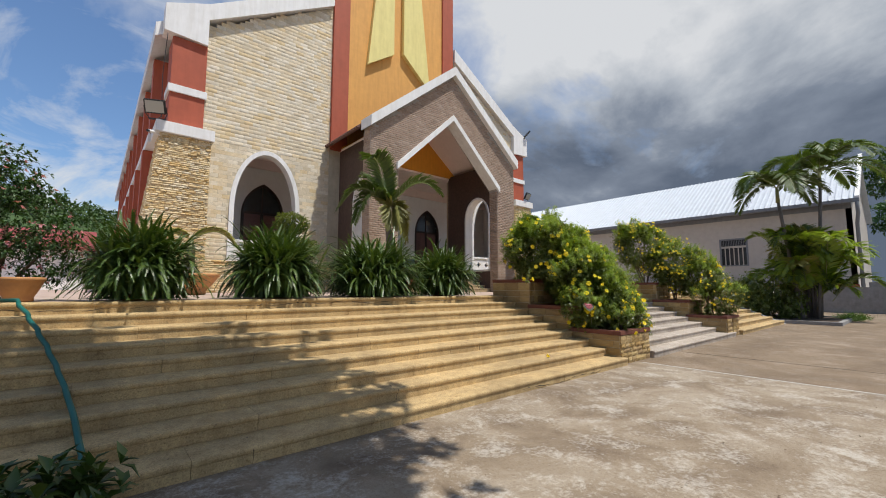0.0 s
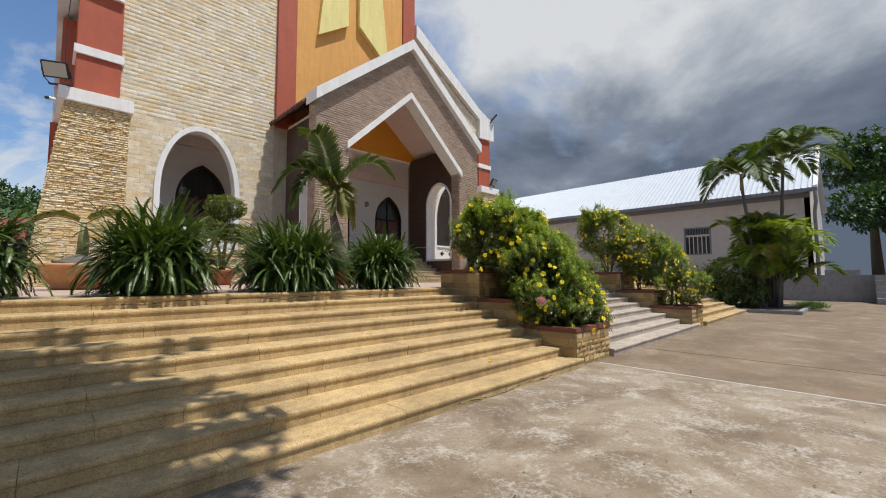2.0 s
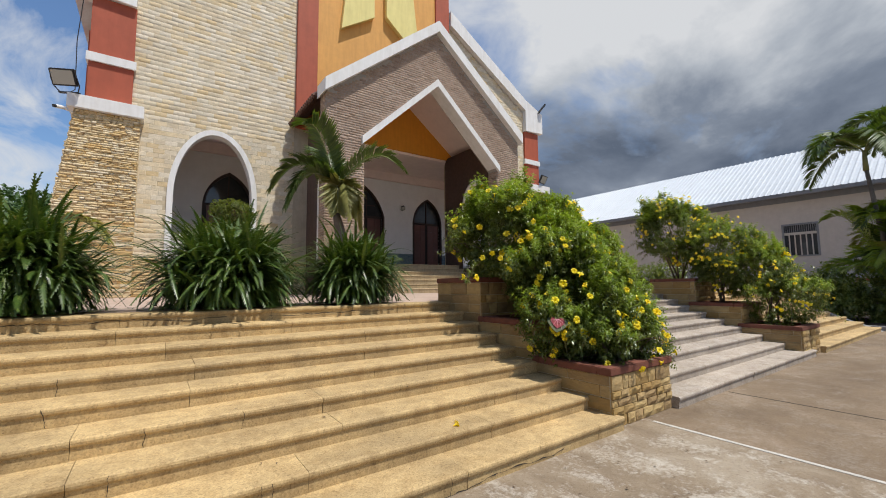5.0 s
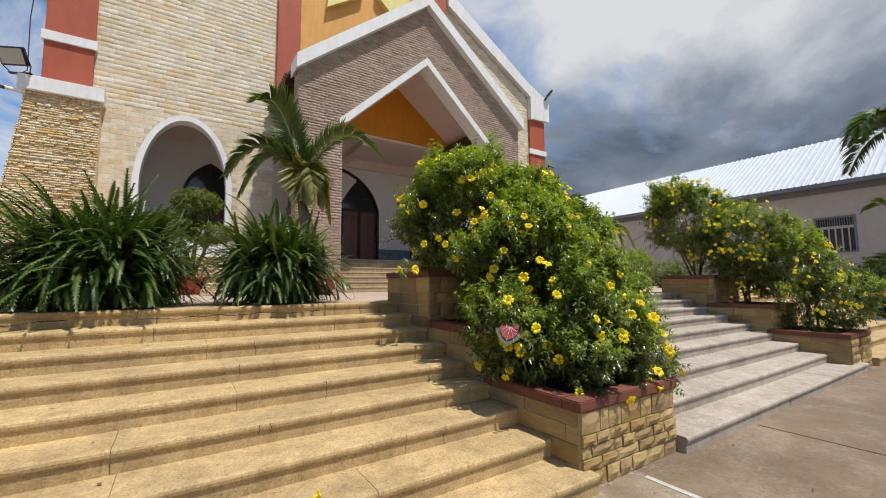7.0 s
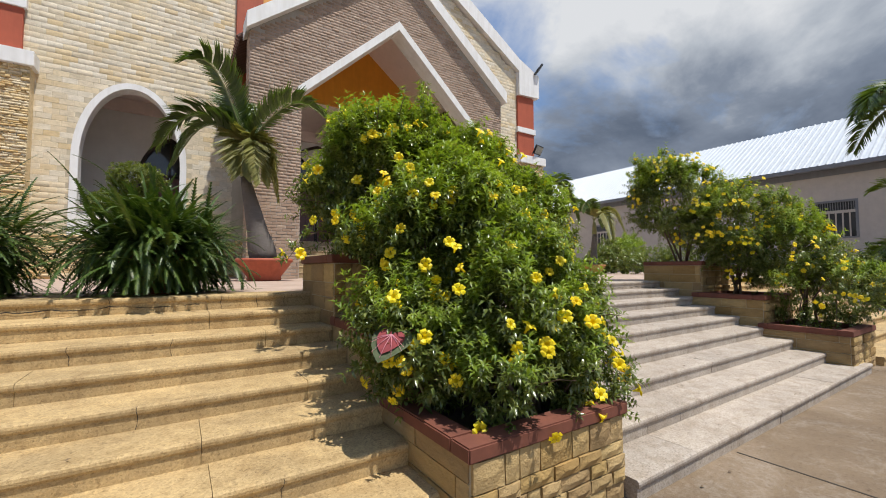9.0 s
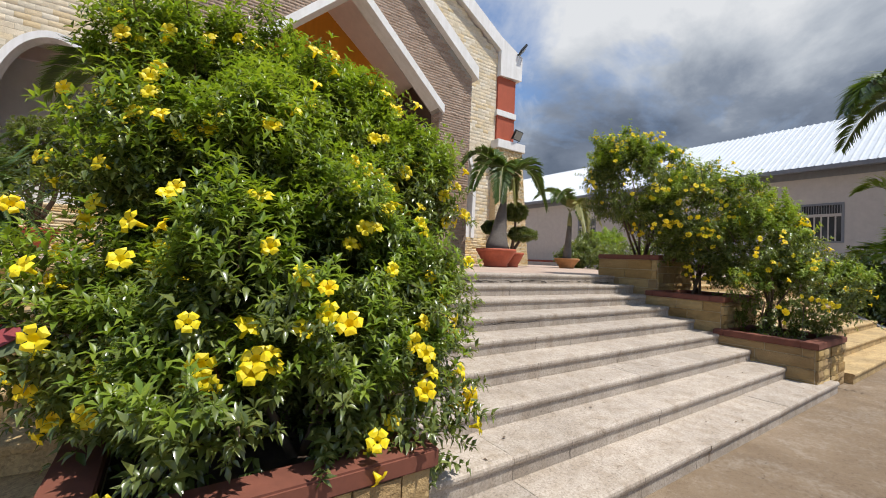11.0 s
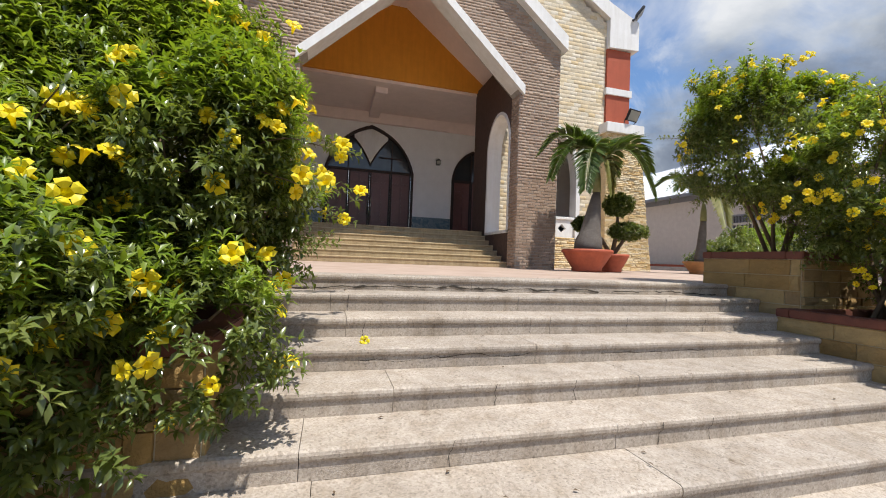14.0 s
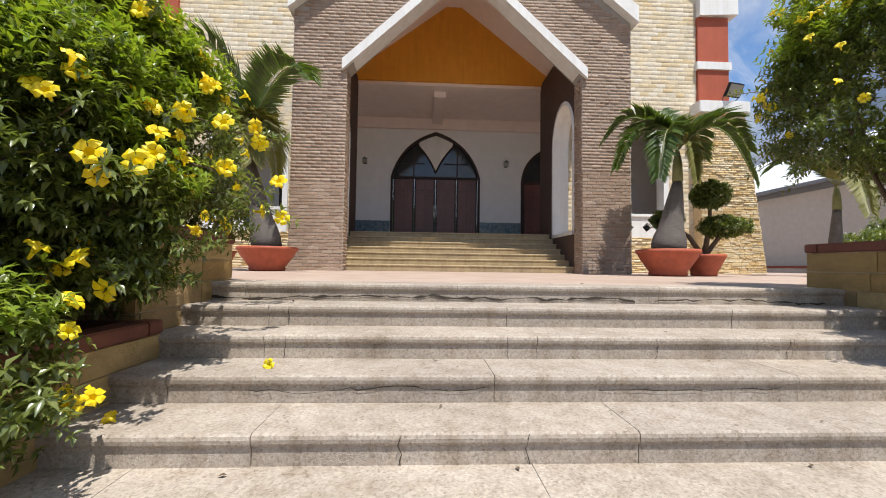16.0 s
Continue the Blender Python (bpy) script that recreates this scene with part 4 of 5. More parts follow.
def blob_points(blobs, n, rng, shell=(0.82, 1.06), keep_inside=0.72):
    """Points near the skin of a cluster of ellipsoids, with the outward ways there."""
    w = np.array([b[3] * b[4] + b[4] * b[5] + b[3] * b[5] for b in blobs])
    idx = rng.choice(len(blobs), n, p=w / w.sum())
    B = np.array(blobs)[idx]
    d = unit(rng.normal(size=(n, 3)))
    r = rng.uniform(*shell, (n, 1)) * (1 + 0.16 * np.sin(d[:, :1] * 7 + idx[:, None]) * np.cos(d[:, 1:2] * 6 + idx[:, None] * 2))
    P = B[:, :3] + d * B[:, 3:] * r
    hole = np.array([noise.noise(Vector(q) * 2.6) for q in P]) if n > 2000 else np.zeros(n)
    P = P + d * (hole * 0.42)[:, None]
    deep = hole < -0.17
    for b in np.array(blobs):
        q = (P - b[:3]) / b[3:]
        deep |= (np.linalg.norm(q, axis=1) < keep_inside)
    return P[~deep], unit(d / B[:, 3:])[~deep]


def shoots(P, N, rng, whorls=4, per=5, reach=(0.12, 0.26), leaf=(0.055, 0.1), wide=0.34, up=0.45):
    """Leafy shoots: whorls of leaves along a short stem from each point."""
    n = len(P)
    D = unit(N + rng.normal(size=(n, 3)) * 0.45 + np.array([0, 0, up]))
    R = rng.uniform(*reach, n)
    V, F, k = [], [], 0
    side = unit(np.cross(D, rng.normal(size=(n, 3))))
    other = np.cross(D, side)
    for w in range(whorls):
        f = (w + 0.4) / whorls
        C = P + D * (R * f)[:, None]
        for j in range(per):
            a = 2 * math.pi * j / per + w * 0.7 + rng.uniform(-0.3, 0.3, n)
            out = side * np.cos(a)[:, None] + other * np.sin(a)[:, None]
            way = unit(out + D * rng.uniform(0.3, 1.0, (n, 1)) + rng.normal(size=(n, 3)) * 0.25)
            L = rng.uniform(*leaf, n) * (1.05 - 0.25 * f)
            v, t = leaves(C, way, D * 0.6 + out * 0.1 + np.array([0, 0, 1.2]), L, L * wide)
            V.append(v)
            F.append(t + k)
            k += len(v)
    return np.concatenate(V), np.concatenate(F)


def flower_mesh():
    """A five-petalled trumpet, opening to +z."""
    bm = bmesh.new()
    n = 10
    rows = []
    for r, z in ((0.006, -0.055), (0.009, -0.03), (0.016, -0.008), (0.02, 0.0)):
        rows.append([bm.verts.new((r * math.cos(2 * math.pi * k / n), r * math.sin(2 * math.pi * k / n), z)) for k in range(n)])
    for a, b in zip(rows, rows[1:]):
        for k in range(n):
            bm.faces.new((a[k], a[(k + 1) % n], b[(k + 1) % n], b[k]))
    for p in range(5):
        a = 2 * math.pi * p / 5
        def at(r, da, z):
            return bm.verts.new((r * math.cos(a + da), r * math.sin(a + da), z))
        b0, b1 = at(0.018, -0.5, 0.0), at(0.018, 0.5, 0.0)
        m0, mm, m1 = at(0.037, -0.64, 0.006), at(0.036, 0.0, 0.012), at(0.037, 0.58, 0.004)
        t0, t1 = at(0.053, -0.4, 0.003), at(0.052, 0.36, -0.003)
        bm.faces.new((b0, m0, mm)); bm.faces.new((b0, mm, b1)); bm.faces.new((b1, mm, m1))
        bm.faces.new((m0, t0, mm)); bm.faces.new((t0, t1, mm)); bm.faces.new((mm, t1, m1))
    me = bpy.data.meshes.new("flower")
    bm.to_mesh(me)
    bm.free()
    me.materials.append(M_PETAL)
    return me


FLOWER = flower_mesh()


def slim(blobs, by):
    """The blobs less the reach of the shoots that stand on them."""
    return [(x, y, z, max(0.2, a - by), max(0.2, b - by), max(0.2, c - by)) for x, y, z, a, b, c in blobs]


def flowering_bush(blobs, roots, label, seed, n_shoot, n_flower, sprays=(), bloom=1.0):
    rng = np_rng(seed)
    root = thing("flowering_bush", label, "bush", "allamanda bushes in the planters", at=roots[0])
    inv = Matrix.Translation(roots[0]).inverted()
    o = np.array(roots[0])
    P, N = blob_points(blobs, n_shoot, rng)
    v, f = shoots(P, N, rng, 4, 5, (0.09, 0.2), (0.036, 0.07), 0.38)
    link_mesh("foliage", mesh_of("foliage", v - o, f, M_BUSH), root)
    P2, N2 = blob_points(blobs, n_shoot // 3, rng, (0.45, 0.8), 0.3)
    v, f = shoots(P2, N2, rng, 2, 4, (0.1, 0.2), (0.05, 0.085), 0.38)
    link_mesh("inner_foliage", mesh_of("foliage", v - o, f, M_BUSH), root)
    # upward-facing tops get the brighter leaf copy, painted as if sunlit
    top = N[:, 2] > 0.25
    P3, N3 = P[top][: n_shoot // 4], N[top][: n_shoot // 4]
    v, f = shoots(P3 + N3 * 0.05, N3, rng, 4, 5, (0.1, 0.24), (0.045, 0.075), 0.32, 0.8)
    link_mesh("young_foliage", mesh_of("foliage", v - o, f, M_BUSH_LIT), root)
    # long whippy shoots breaking the outline
    pick = rng.choice(len(P), 100, replace=False)
    tips_p, tips_n = [], []
    for i in pick:
        d = N[i] + np.array([0, 0, 0.55]) + rng.normal(size=3) * 0.25
        d /= np.linalg.norm(d)
        L = rng.uniform(0.2, 0.42)
        pts = [P[i] + d * L * s + np.array([0, 0, -0.10 * s * s]) for s in np.linspace(-0.4, 1, 5)]
        part("stem", tube([Vector(p - o) for p in pts], [0.006, 0.005, 0.004, 0.003, 0.002], 5), M_TWIG, root)
        for s in np.linspace(0.15, 1, 7):
            tips_p.append(P[i] + d * L * s + np.array([0, 0, -0.10 * s * s]))
            tips_n.append(d)
    v, f = shoots(np.array(tips_p), np.array(tips_n), rng, 1, 4, (0.03, 0.06), (0.045, 0.07), 0.32, 0.3)
    link_mesh("stem_foliage", mesh_of("foliage", v - o, f, M_BUSH), root)
    # long flowering sprays reaching out
    spray_p, spray_n = [], []
    for a, e in sprays:
        a, e = np.array(a), np.array(e)
        pts = [a + (e - a) * s + np.array([0, 0, 0.12 * math.sin(math.pi * s)]) for s in np.linspace(0, 1, 7)]
        part("spray", tube([Vector(q - o) for q in pts], [0.008, 0.007, 0.006, 0.005, 0.004, 0.003, 0.002], 5), M_TWIG, root)
        for s in np.linspace(0.1, 1, 13):
            spray_p.append(a + (e - a) * s + np.array([0, 0, 0.12 * math.sin(math.pi * s)]))
            spray_n.append((e - a) + np.array([0, 0, 0.2]))
        for s in (0.86, 1.02):
            q = a + (e - a) * s + rng.normal(size=3) * 0.05 + np.array([0, -0.04, 0.04])
            d = Vector(rng.normal(size=3)) * 0.5 + Vector((0.3, -0.8, 0.2))
            link_mesh("flower", FLOWER, root, "", Matrix.Translation(Vector(q - o)) @ d.to_track_quat("Z", "Y").to_matrix().to_4x4())
    if sprays:
        v, f = shoots(np.array(spray_p), np.array(spray_n), rng, 2, 5, (0.05, 0.12), (0.045, 0.08), 0.34, 0.3)
        link_mesh("spray_foliage", mesh_of("foliage", v - o, f, M_BUSH), root)
    # woody branches
    r2 = random.Random(seed)
    for rt in roots:
        for k in range(5):
            b = min(blobs, key=lambda q: (q[0] - rt[0]) ** 2 + (q[1] - rt[1]) ** 2 + r2.uniform(0, 0.6))
            e = Vector((b[0] + r2.uniform(-0.6, 0.6) * b[3], b[1] + r2.uniform(-0.6, 0.6) * b[4], b[2] + r2.uniform(-0.3, 0.6) * b[5]))
            s = Vector(rt) + Vector((r2.uniform(-0.12, 0.12), r2.uniform(-0.12, 0.12), -0.02))
            mid = s.lerp(e, 0.5) + Vector((r2.uniform(-0.15, 0.15), r2.uniform(-0.1, 0.1), 0.08))
            b3 = tube([inv @ s, inv @ s.lerp(mid, 0.5), inv @ mid, inv @ e], [0.022, 0.018, 0.013, 0.005], 6)
            part("branch", b3, M_TWIG, root, "", True)
    # flowers at the ends of shoots
    r3 = np_rng(seed + 7)
    PF2, NF2 = blob_points(blobs, n_flower * 3, r3, (1.0, 1.14), 0.97)
    ok = (NF2[:, 1] < 0.55) & (NF2[:, 2] > -0.6)
    PF2, NF2 = PF2[ok][:n_flower], NF2[ok][:n_flower]
    for p, nn in zip(PF2, NF2):
        reps = 1 if r3.random() < 0.6 else r3.integers(2, 4)
        for _ in range(reps):
            d = Vector(nn) + Vector(r3.normal(size=3)) * 0.45 + Vector((0, -0.4, 0.15))
            q = d.to_track_quat("Z", "Y").to_matrix().to_4x4()
            pos = Vector(p) - Vector(o) + Vector(nn) * 0.15 + Vector(r3.normal(size=3)) * 0.05
            sc = r3.uniform(0.66, 1.0) * bloom
            link_mesh("flower", FLOWER, root, "", Matrix.Translation(pos) @ q @ Matrix.Diagonal((sc, sc, sc * r3.uniform(0.8, 1.3), 1)) @ pose(0, 0, 0, 0, 0, r3.uniform(0, 360)))
    return root


BUSH_L = [(8.25, 5.95, 2.12, 0.9, 0.75, 0.8), (7.75, 5.6, 2.1, 0.72, 0.7, 0.7), (8.4, 5.35, 1.9, 0.78, 0.66, 0.72), (7.9, 4.8, 1.55, 0.72, 0.58, 0.6), (8.75, 5.65, 2.1, 0.55, 0.55, 0.6),
          (7.95, 4.25, 1.08, 0.68, 0.52, 0.44), (7.95, 3.92, 0.74, 0.56, 0.33, 0.28), (8.9, 5.0, 1.7, 0.42, 0.42, 0.42), (7.5, 4.35, 0.92, 0.36, 0.4, 0.38), (8.4, 4.5, 1.25, 0.48, 0.42, 0.46),
          (8.55, 4.4, 0.9, 0.36, 0.42, 0.36), (8.95, 5.35, 1.45, 0.4, 0.4, 0.4), (8.98, 4.75, 0.98, 0.3, 0.34, 0.34), (8.4, 3.95, 0.68, 0.26, 0.26, 0.22)]
BUSH_R = [(14.15, 6.15, 2.75, 0.85, 0.72, 0.72), (14.3, 5.25, 2.2, 0.85, 0.72, 0.62), (14.35, 4.5, 1.65, 0.75, 0.6, 0.52), (14.3, 3.95, 1.12, 0.66, 0.46, 0.4), (14.85, 4.7, 1.75, 0.5, 0.6, 0.45), (14.0, 6.3, 3.1, 0.5, 0.5, 0.45), (14.35, 5.2, 1.6, 0.5, 0.45, 0.5), (14.55, 6.0, 2.2, 0.48, 0.48, 0.42), (14.1, 4.25, 1.0, 0.45, 0.3, 0.4)]
flowering_bush(slim(BUSH_L, 0.1), [(8.0, 5.9, 1.44), (8.1, 5.0, 0.9), (8.0, 4.1, 0.48)], "dense green bush with yellow trumpet flowers spilling over a stepped planter", 21, 12500, 260,
               [((8.8, 5.7, 1.9), (9.65, 5.75, 2.05)), ((8.8, 5.9, 1.7), (9.6, 6.0, 1.6)), ((8.6, 5.3, 1.9), (9.5, 5.3, 2.0)), ((8.7, 5.6, 1.8), (9.65, 5.5, 1.7)), ((8.6, 5.0, 1.6), (9.45, 4.75, 1.62)), ((8.7, 5.2, 1.3), (9.35, 4.95, 1.2)), ((8.5, 5.6, 2.5), (9.2, 5.3, 2.6)), ((8.4, 4.7, 1.1), (9.0, 4.45, 0.98)), ((7.2, 5.4, 1.7), (6.75, 5.25, 1.45)), ((8.3, 4.1, 0.8), (8.75, 3.75, 0.62))])
flowering_bush(slim(BUSH_R, 0.08), [(14.25, 6.05, 1.44), (14.2, 5.1, 0.9), (14.1, 4.15, 0.48)], "dark-green flowering bush with clusters of yellow flowers in the far planter", 22, 7000, 300, (), 0.78)


def pot(root, r, h, mat, wide=True, label=""):
    prof = [(r * 0.55, 0), (r * 0.6, h * 0.06), (r * 0.58, h * 0.16), (r * 0.72, h * 0.4), (r * 0.9, h * 0.72), (r * 0.93, h * 0.82), (r, h * 0.86), (r * 1.0, h * 0.97), (r * 0.97, h), (r * 0.9, h), (r * 0.88, h * 0.9)]
    part("pot", lathe(prof, 36), mat, root, label, True)
    part("soil", lathe([(r * 0.88, h * 0.86), (r * 0.89, h * 0.92), (r * 0.4, h * 0.95)], 24), M_SOIL, root)


def fern(x, y, r, h, n, seed, pot_mat=M_TERRA):
    """A potted sword fern: a dome of long arching toothed fronds."""
    root = thing("potted_fern", "large bushy sword fern in a clay pot on the stair top", "fern", "ferns along the stair top", at=(x, y, PLAZA))
    pot(root, 0.34, 0.42, pot_mat, label="clay pot")
    rng = np_rng(seed)
    V, F, k = [], [], 0
    segs = 9
    az = rng.uniform(0, 2 * math.pi, n)
    el = np.arcsin(rng.uniform(-0.45, 1.0, n))
    L = rng.uniform(0.36, 0.7, n)
    flat = np.stack([np.cos(az), np.sin(az), np.zeros(n)], 1)
    sidev = np.stack([-np.sin(az), np.cos(az), np.zeros(n)], 1)
    spread = rng.normal(size=(n, 3)) * np.array([0.22 * r, 0.22 * r, 0.13 * h])
    base = flat * rng.uniform(0.02, 0.34, (n, 1)) * r + np.array([0, 0, 0.42]) + np.sin(el)[:, None] * np.array([0, 0, 0.22]) * rng.uniform(0, 1, (n, 1)) + spread
    droop = rng.uniform(0.2, 1.25, n)
    sway = rng.uniform(-0.28, 0.28, n)
    pts = []
    for i in range(segs + 1):
        s = i / segs
        a = el - droop * s * 1.2
        step = flat * np.cos(a)[:, None] * r + np.array([0, 0, 1.0]) * np.sin(a)[:, None] * h + sidev * (sway * s)[:, None]
        pts.append((pts[-1] if pts else base) + (step * (L / segs)[:, None] if i else 0))
    pts = [np.concatenate([p[:, :2], np.maximum(p[:, 2:], 0.03)], 1) for p in pts]
    for i in range(segs):
        s = i / segs
        d = unit(pts[i + 1] - pts[i])
        sv = unit(np.cross(d, np.array([0, 0, 1.0])) + 1e-5)
        nv = np.cross(sv, d)
        w = 0.025 * math.sin(math.pi * min(1, 0.12 + s * 0.95)) ** 0.6 + 0.006
        for sg in (-1, 1):
            for sub in (0.0, 0.5):
                a0 = pts[i] * (1 - sub) + pts[i + 1] * sub
                a1 = pts[i] * (0.52 - sub) + pts[i + 1] * (0.48 + sub)
                tip = a1 + sv * sg * w + d * 0.02 - nv * w * 0.25
                V.append(np.stack([a0, a1 + d * 0.012, tip], 1).reshape(-1, 3))
                F.append(np.arange(n * 3).reshape(-1, 3) + k)
                k += n * 3
    link_mesh("fronds", mesh_of("fronds", np.concatenate(V), np.concatenate(F), M_FERN), root)
    return root


fern(0.58, 6.85, 0.68, 0.95, 2000, 31)
fern(2.36, 6.95, 0.8, 1.0, 2400, 32)
fern(4.25, 7.05, 0.95, 1.05, 2700, 33)
fern(5.92, 6.95, 0.75, 0.88, 2100, 34)


def frond(points, n, leaf, mat_parent, width=0.045, droop=0.35, lift=0.35, seed=0, name="frond", mat=None, mat2=None):
    """A feather palm frond along a bent rachis, as one part."""
    rng = np_rng(seed)
    pts = [Vector(p) for p in points]
    def at(s):
        f = s * (len(pts) - 1)
        i = min(int(f), len(pts) - 2)
        return pts[i].lerp(pts[i + 1], f - i), (pts[i + 1] - pts[i]).normalized()
    P, D, U, L, W = [], [], [], [], []
    for j in range(n):
        s = 0.1 + 0.9 * j / (n - 1)
        p, d = at(s)
        sv = d.cross(Vector((0, 0, 1)))
        sv = sv.normalized() if sv.length > 0.05 else Vector((1, 0, 0))
        nv = sv.cross(d)
        ln = leaf * (0.55 + 0.75 * math.sin(math.pi * min(1, s * 0.9 + 0.08)))
        for sg in (-1, 1):
            way = sv * sg + d * (0.45 + 0.9 * s * s) + nv * (lift + float(rng.uniform(-0.12, 0.12))) + Vector((0, 0, -droop * 0.5))
            P.append(p); D.append(way); U.append(nv); L.append(ln * float(rng.uniform(0.85, 1.1))); W.append(width)
    v, f = leaves(np.array(P), np.array(D), np.array(U), np.array(L), np.array(W), 0.35, droop)
    ob = link_mesh(name, mesh_of(name, v, f, mat or M_PALM), mat_parent)
    part("rachis", tube(pts, [0.018] + [0.012] * (len(pts) - 2) + [0.004], 6), M_STALK, ob, "", True)
    return ob


def arc(c, az, reach, rise, fall, n=9):
    """Rachis points that leave c at azimuth az, rise and then fall."""
    a = radians(az)
    return [Vector(c) + Vector((math.cos(a) * reach * s, math.sin(a) * reach * s, rise * math.sin(min(1, s * 1.15) * math.pi * 0.5) * 1.0 - fall * s ** 2.6)) for s in [i / n for i in range(n + 1)]]


def bottle_palm(at, lean, crown_h, fr, label, pot_mat, pot_r=0.58, pot_h=0.52, bulge=0.3, seed=0, leaf=0.34, group="bottle palms by the porch"):
    root = thing("bottle_palm", label, "palm", group, at=at)
    pot(root, pot_r, pot_h, pot_mat, label="wide clay bowl")
    n = 9
    pts, rad = [], []
    for i in range(n + 1):
        s = i / n
        pts.append((lean[0] * s, lean[1] * s, pot_h * 0.88 + (crown_h - 0.55 - pot_h) * s))
        rad.append(bulge * (0.86 + 0.2 * math.sin(min(1, s * 3) * math.pi) - 0.0) * (1 - s) ** 0.9 + 0.085)
    part("trunk", tube(pts, rad, 18), M_BARK, root, "swollen grey trunk", True)
    top = Vector((*lean, crown_h))
    part("crownshaft", tube([pts[-1], (lean[0] * 1.0, lean[1], crown_h - 0.25), top], [0.1, 0.085, 0.04], 12), M_STALK, root, "pale green crownshaft", True)
    for i, (az, reach, rise, fall, pale) in enumerate(fr):
        frond(arc(top, az, reach * 1.28, rise + 0.25, fall + 0.05), 120, leaf * 1.35, root, 0.05, 0.16, 0.42, seed=seed + i, mat=M_PALM_PALE if pale else M_PALM)
    return root


bottle_palm((7.58, 11.1, PLAZA), (-0.4, 0.0), 2.72, [(-36, 1.3, 0.95, 0.6, 0), (205, 0.85, 1.35, 0.2, 0), (160, 1.2, 0.75, 1.0, 0), (100, 0.9, 1.1, 0.6, 0), (185, 0.95, 0.45, 1.2, 0), (300, 0.35, 0.05, 0.95, 1), (345, 0.45, 0.05, 1.2, 1), (255, 0.3, 0.0, 0.8, 1)], "potted bottle palm with upright green fronds in a red clay bowl", M_TERRA, 0.55, 0.45, 0.2, 60, 0.36)
bottle_palm((15.35, 11.05, PLAZA), (0.22, 0.0), 2.5, [(0, 1.15, 0.8, 0.95, 0), (190, 1.05, 0.55, 1.15, 0), (222, 0.85, 0.45, 1.35, 0), (325, 0.95, 0.55, 1.45, 0), (165, 1.05, 0.8, 0.7, 0), (35, 1.0, 0.8, 0.9, 0), (95, 0.8, 1.0, 0.5, 0), (300, 0.25, 0.1, 0.9, 1)], "potted bottle palm with drooping fronds in a red clay bowl", M_TERRA, 0.58, 0.52, 0.25, 70, 0.29)
bottle_palm((20.9, 13.0, PLAZA), (0.1, 0.0), 2.3, [(200, 1.3, 0.7, 0.7, 0), (20, 1.2, 0.6, 0.9, 0), (250, 0.9, 0.4, 1.4, 1), (300, 0.9, 0.5, 1.2, 1), (150, 1.1, 0.8, 0.5, 0)], "small yellowing palm in a tan clay pot", M_TAN_POT, 0.5, 0.4, 0.1, 80, 0.3, "palms on the plaza")
bottle_palm((1.75, 11.3, PLAZA), (0.05, 0.0), 1.3, [(190, 0.7, 0.0, 0.45, 1), (-20, 0.75, 0.15, 0.5, 1)], "bare bottle palm with a few fronds in a tan clay bowl", M_TAN_POT, 0.68, 0.5, 0.36, 90, 0.22, "palms on the plaza")


def cloud_bonsai(at, pads, label, seed):
    root = thing("bonsai_tree", label, "bonsai", "cloud-pruned bonsai", at=at)
    pot(root, 0.42, 0.46, M_TERRA, label="clay pot")
    rng = np_rng(seed)
    o = Vector((0, 0, 0.4))
    for i, (x, y, z, a, b, c) in enumerate(pads):
        e = Vector((x, y, z))
        part("branch", tube([o, o.lerp(e, 0.5) + Vector((0.08, 0, 0.05)), e], [0.06, 0.045, 0.02], 8), M_TWIG, root, "", True)
        P, N = blob_points([(x, y, z, a, b, c)], 1150, rng, (0.72, 1.05), 0.5)
        v, f = shoots(P, N, rng, 2, 5, (0.03, 0.08), (0.04, 0.06), 0.5, 0.3)
        link_mesh("leaf_pad", mesh_of("leaf_pad", v, f, M_BUSH), root)


cloud_bonsai((16.55, 11.7, PLAZA), [(0.15, 0, 1.75, 0.36, 0.32, 0.27), (0.42, -0.05, 1.06, 0.5, 0.36, 0.2), (-0.75, 0.1, 1.2, 0.3, 0.25, 0.17)], "cloud-pruned bonsai tree in a red clay pot", 51)
cloud_bonsai((5.15, 14.2, PLAZA), [(0.05, 0, 2.4, 0.55, 0.48, 0.36), (-0.35, 0, 1.75, 0.5, 0.45, 0.3), (0.4, -0.1, 1.6, 0.55, 0.45, 0.26)], "cloud-pruned bonsai tree before the arch", 52)

# caladium in the planter
cal = thing("caladium", "large caladium leaf with a dusty red centre in the planter", "plant", at=(7.45, 4.25, 0.48))
part("stalk", tube([(0, 0, 0), (-0.18, -0.08, 0.32), (-0.39, -0.14, 0.55)], 0.008, 6), M_STALK, cal)
heart = [(0, -0.2), (0.06, -0.15), (0.11, -0.08), (0.15, 0.01), (0.155, 0.08), (0.13, 0.14), (0.08, 0.165), (0.03, 0.13), (0, 0.08)]
heart += [(-x, y) for x, y in heart[-2:0:-1]]
tilt = pose(-0.39, -0.16, 0.55, 36, 12, -48) @ Matrix.Diagonal((0.72, 0.72, 0.72, 1))
for nm, k, dz, mt in (("leaf_blade", 1.0, 0.0, M_CAL_GREEN), ("leaf_centre", 0.68, 0.006, M_CAL_RED)):
    bm = slab([(x * k, y * k) for x, y in heart], [], 0.003, "z", dz)
    for vert in bm.verts:
        vert.co.z -= 1.4 * vert.co.x ** 2 + 1.0 * vert.co.y ** 2
    bmesh.ops.transform(bm, matrix=tilt, verts=bm.verts)
    part(nm, bm, mt, cal)
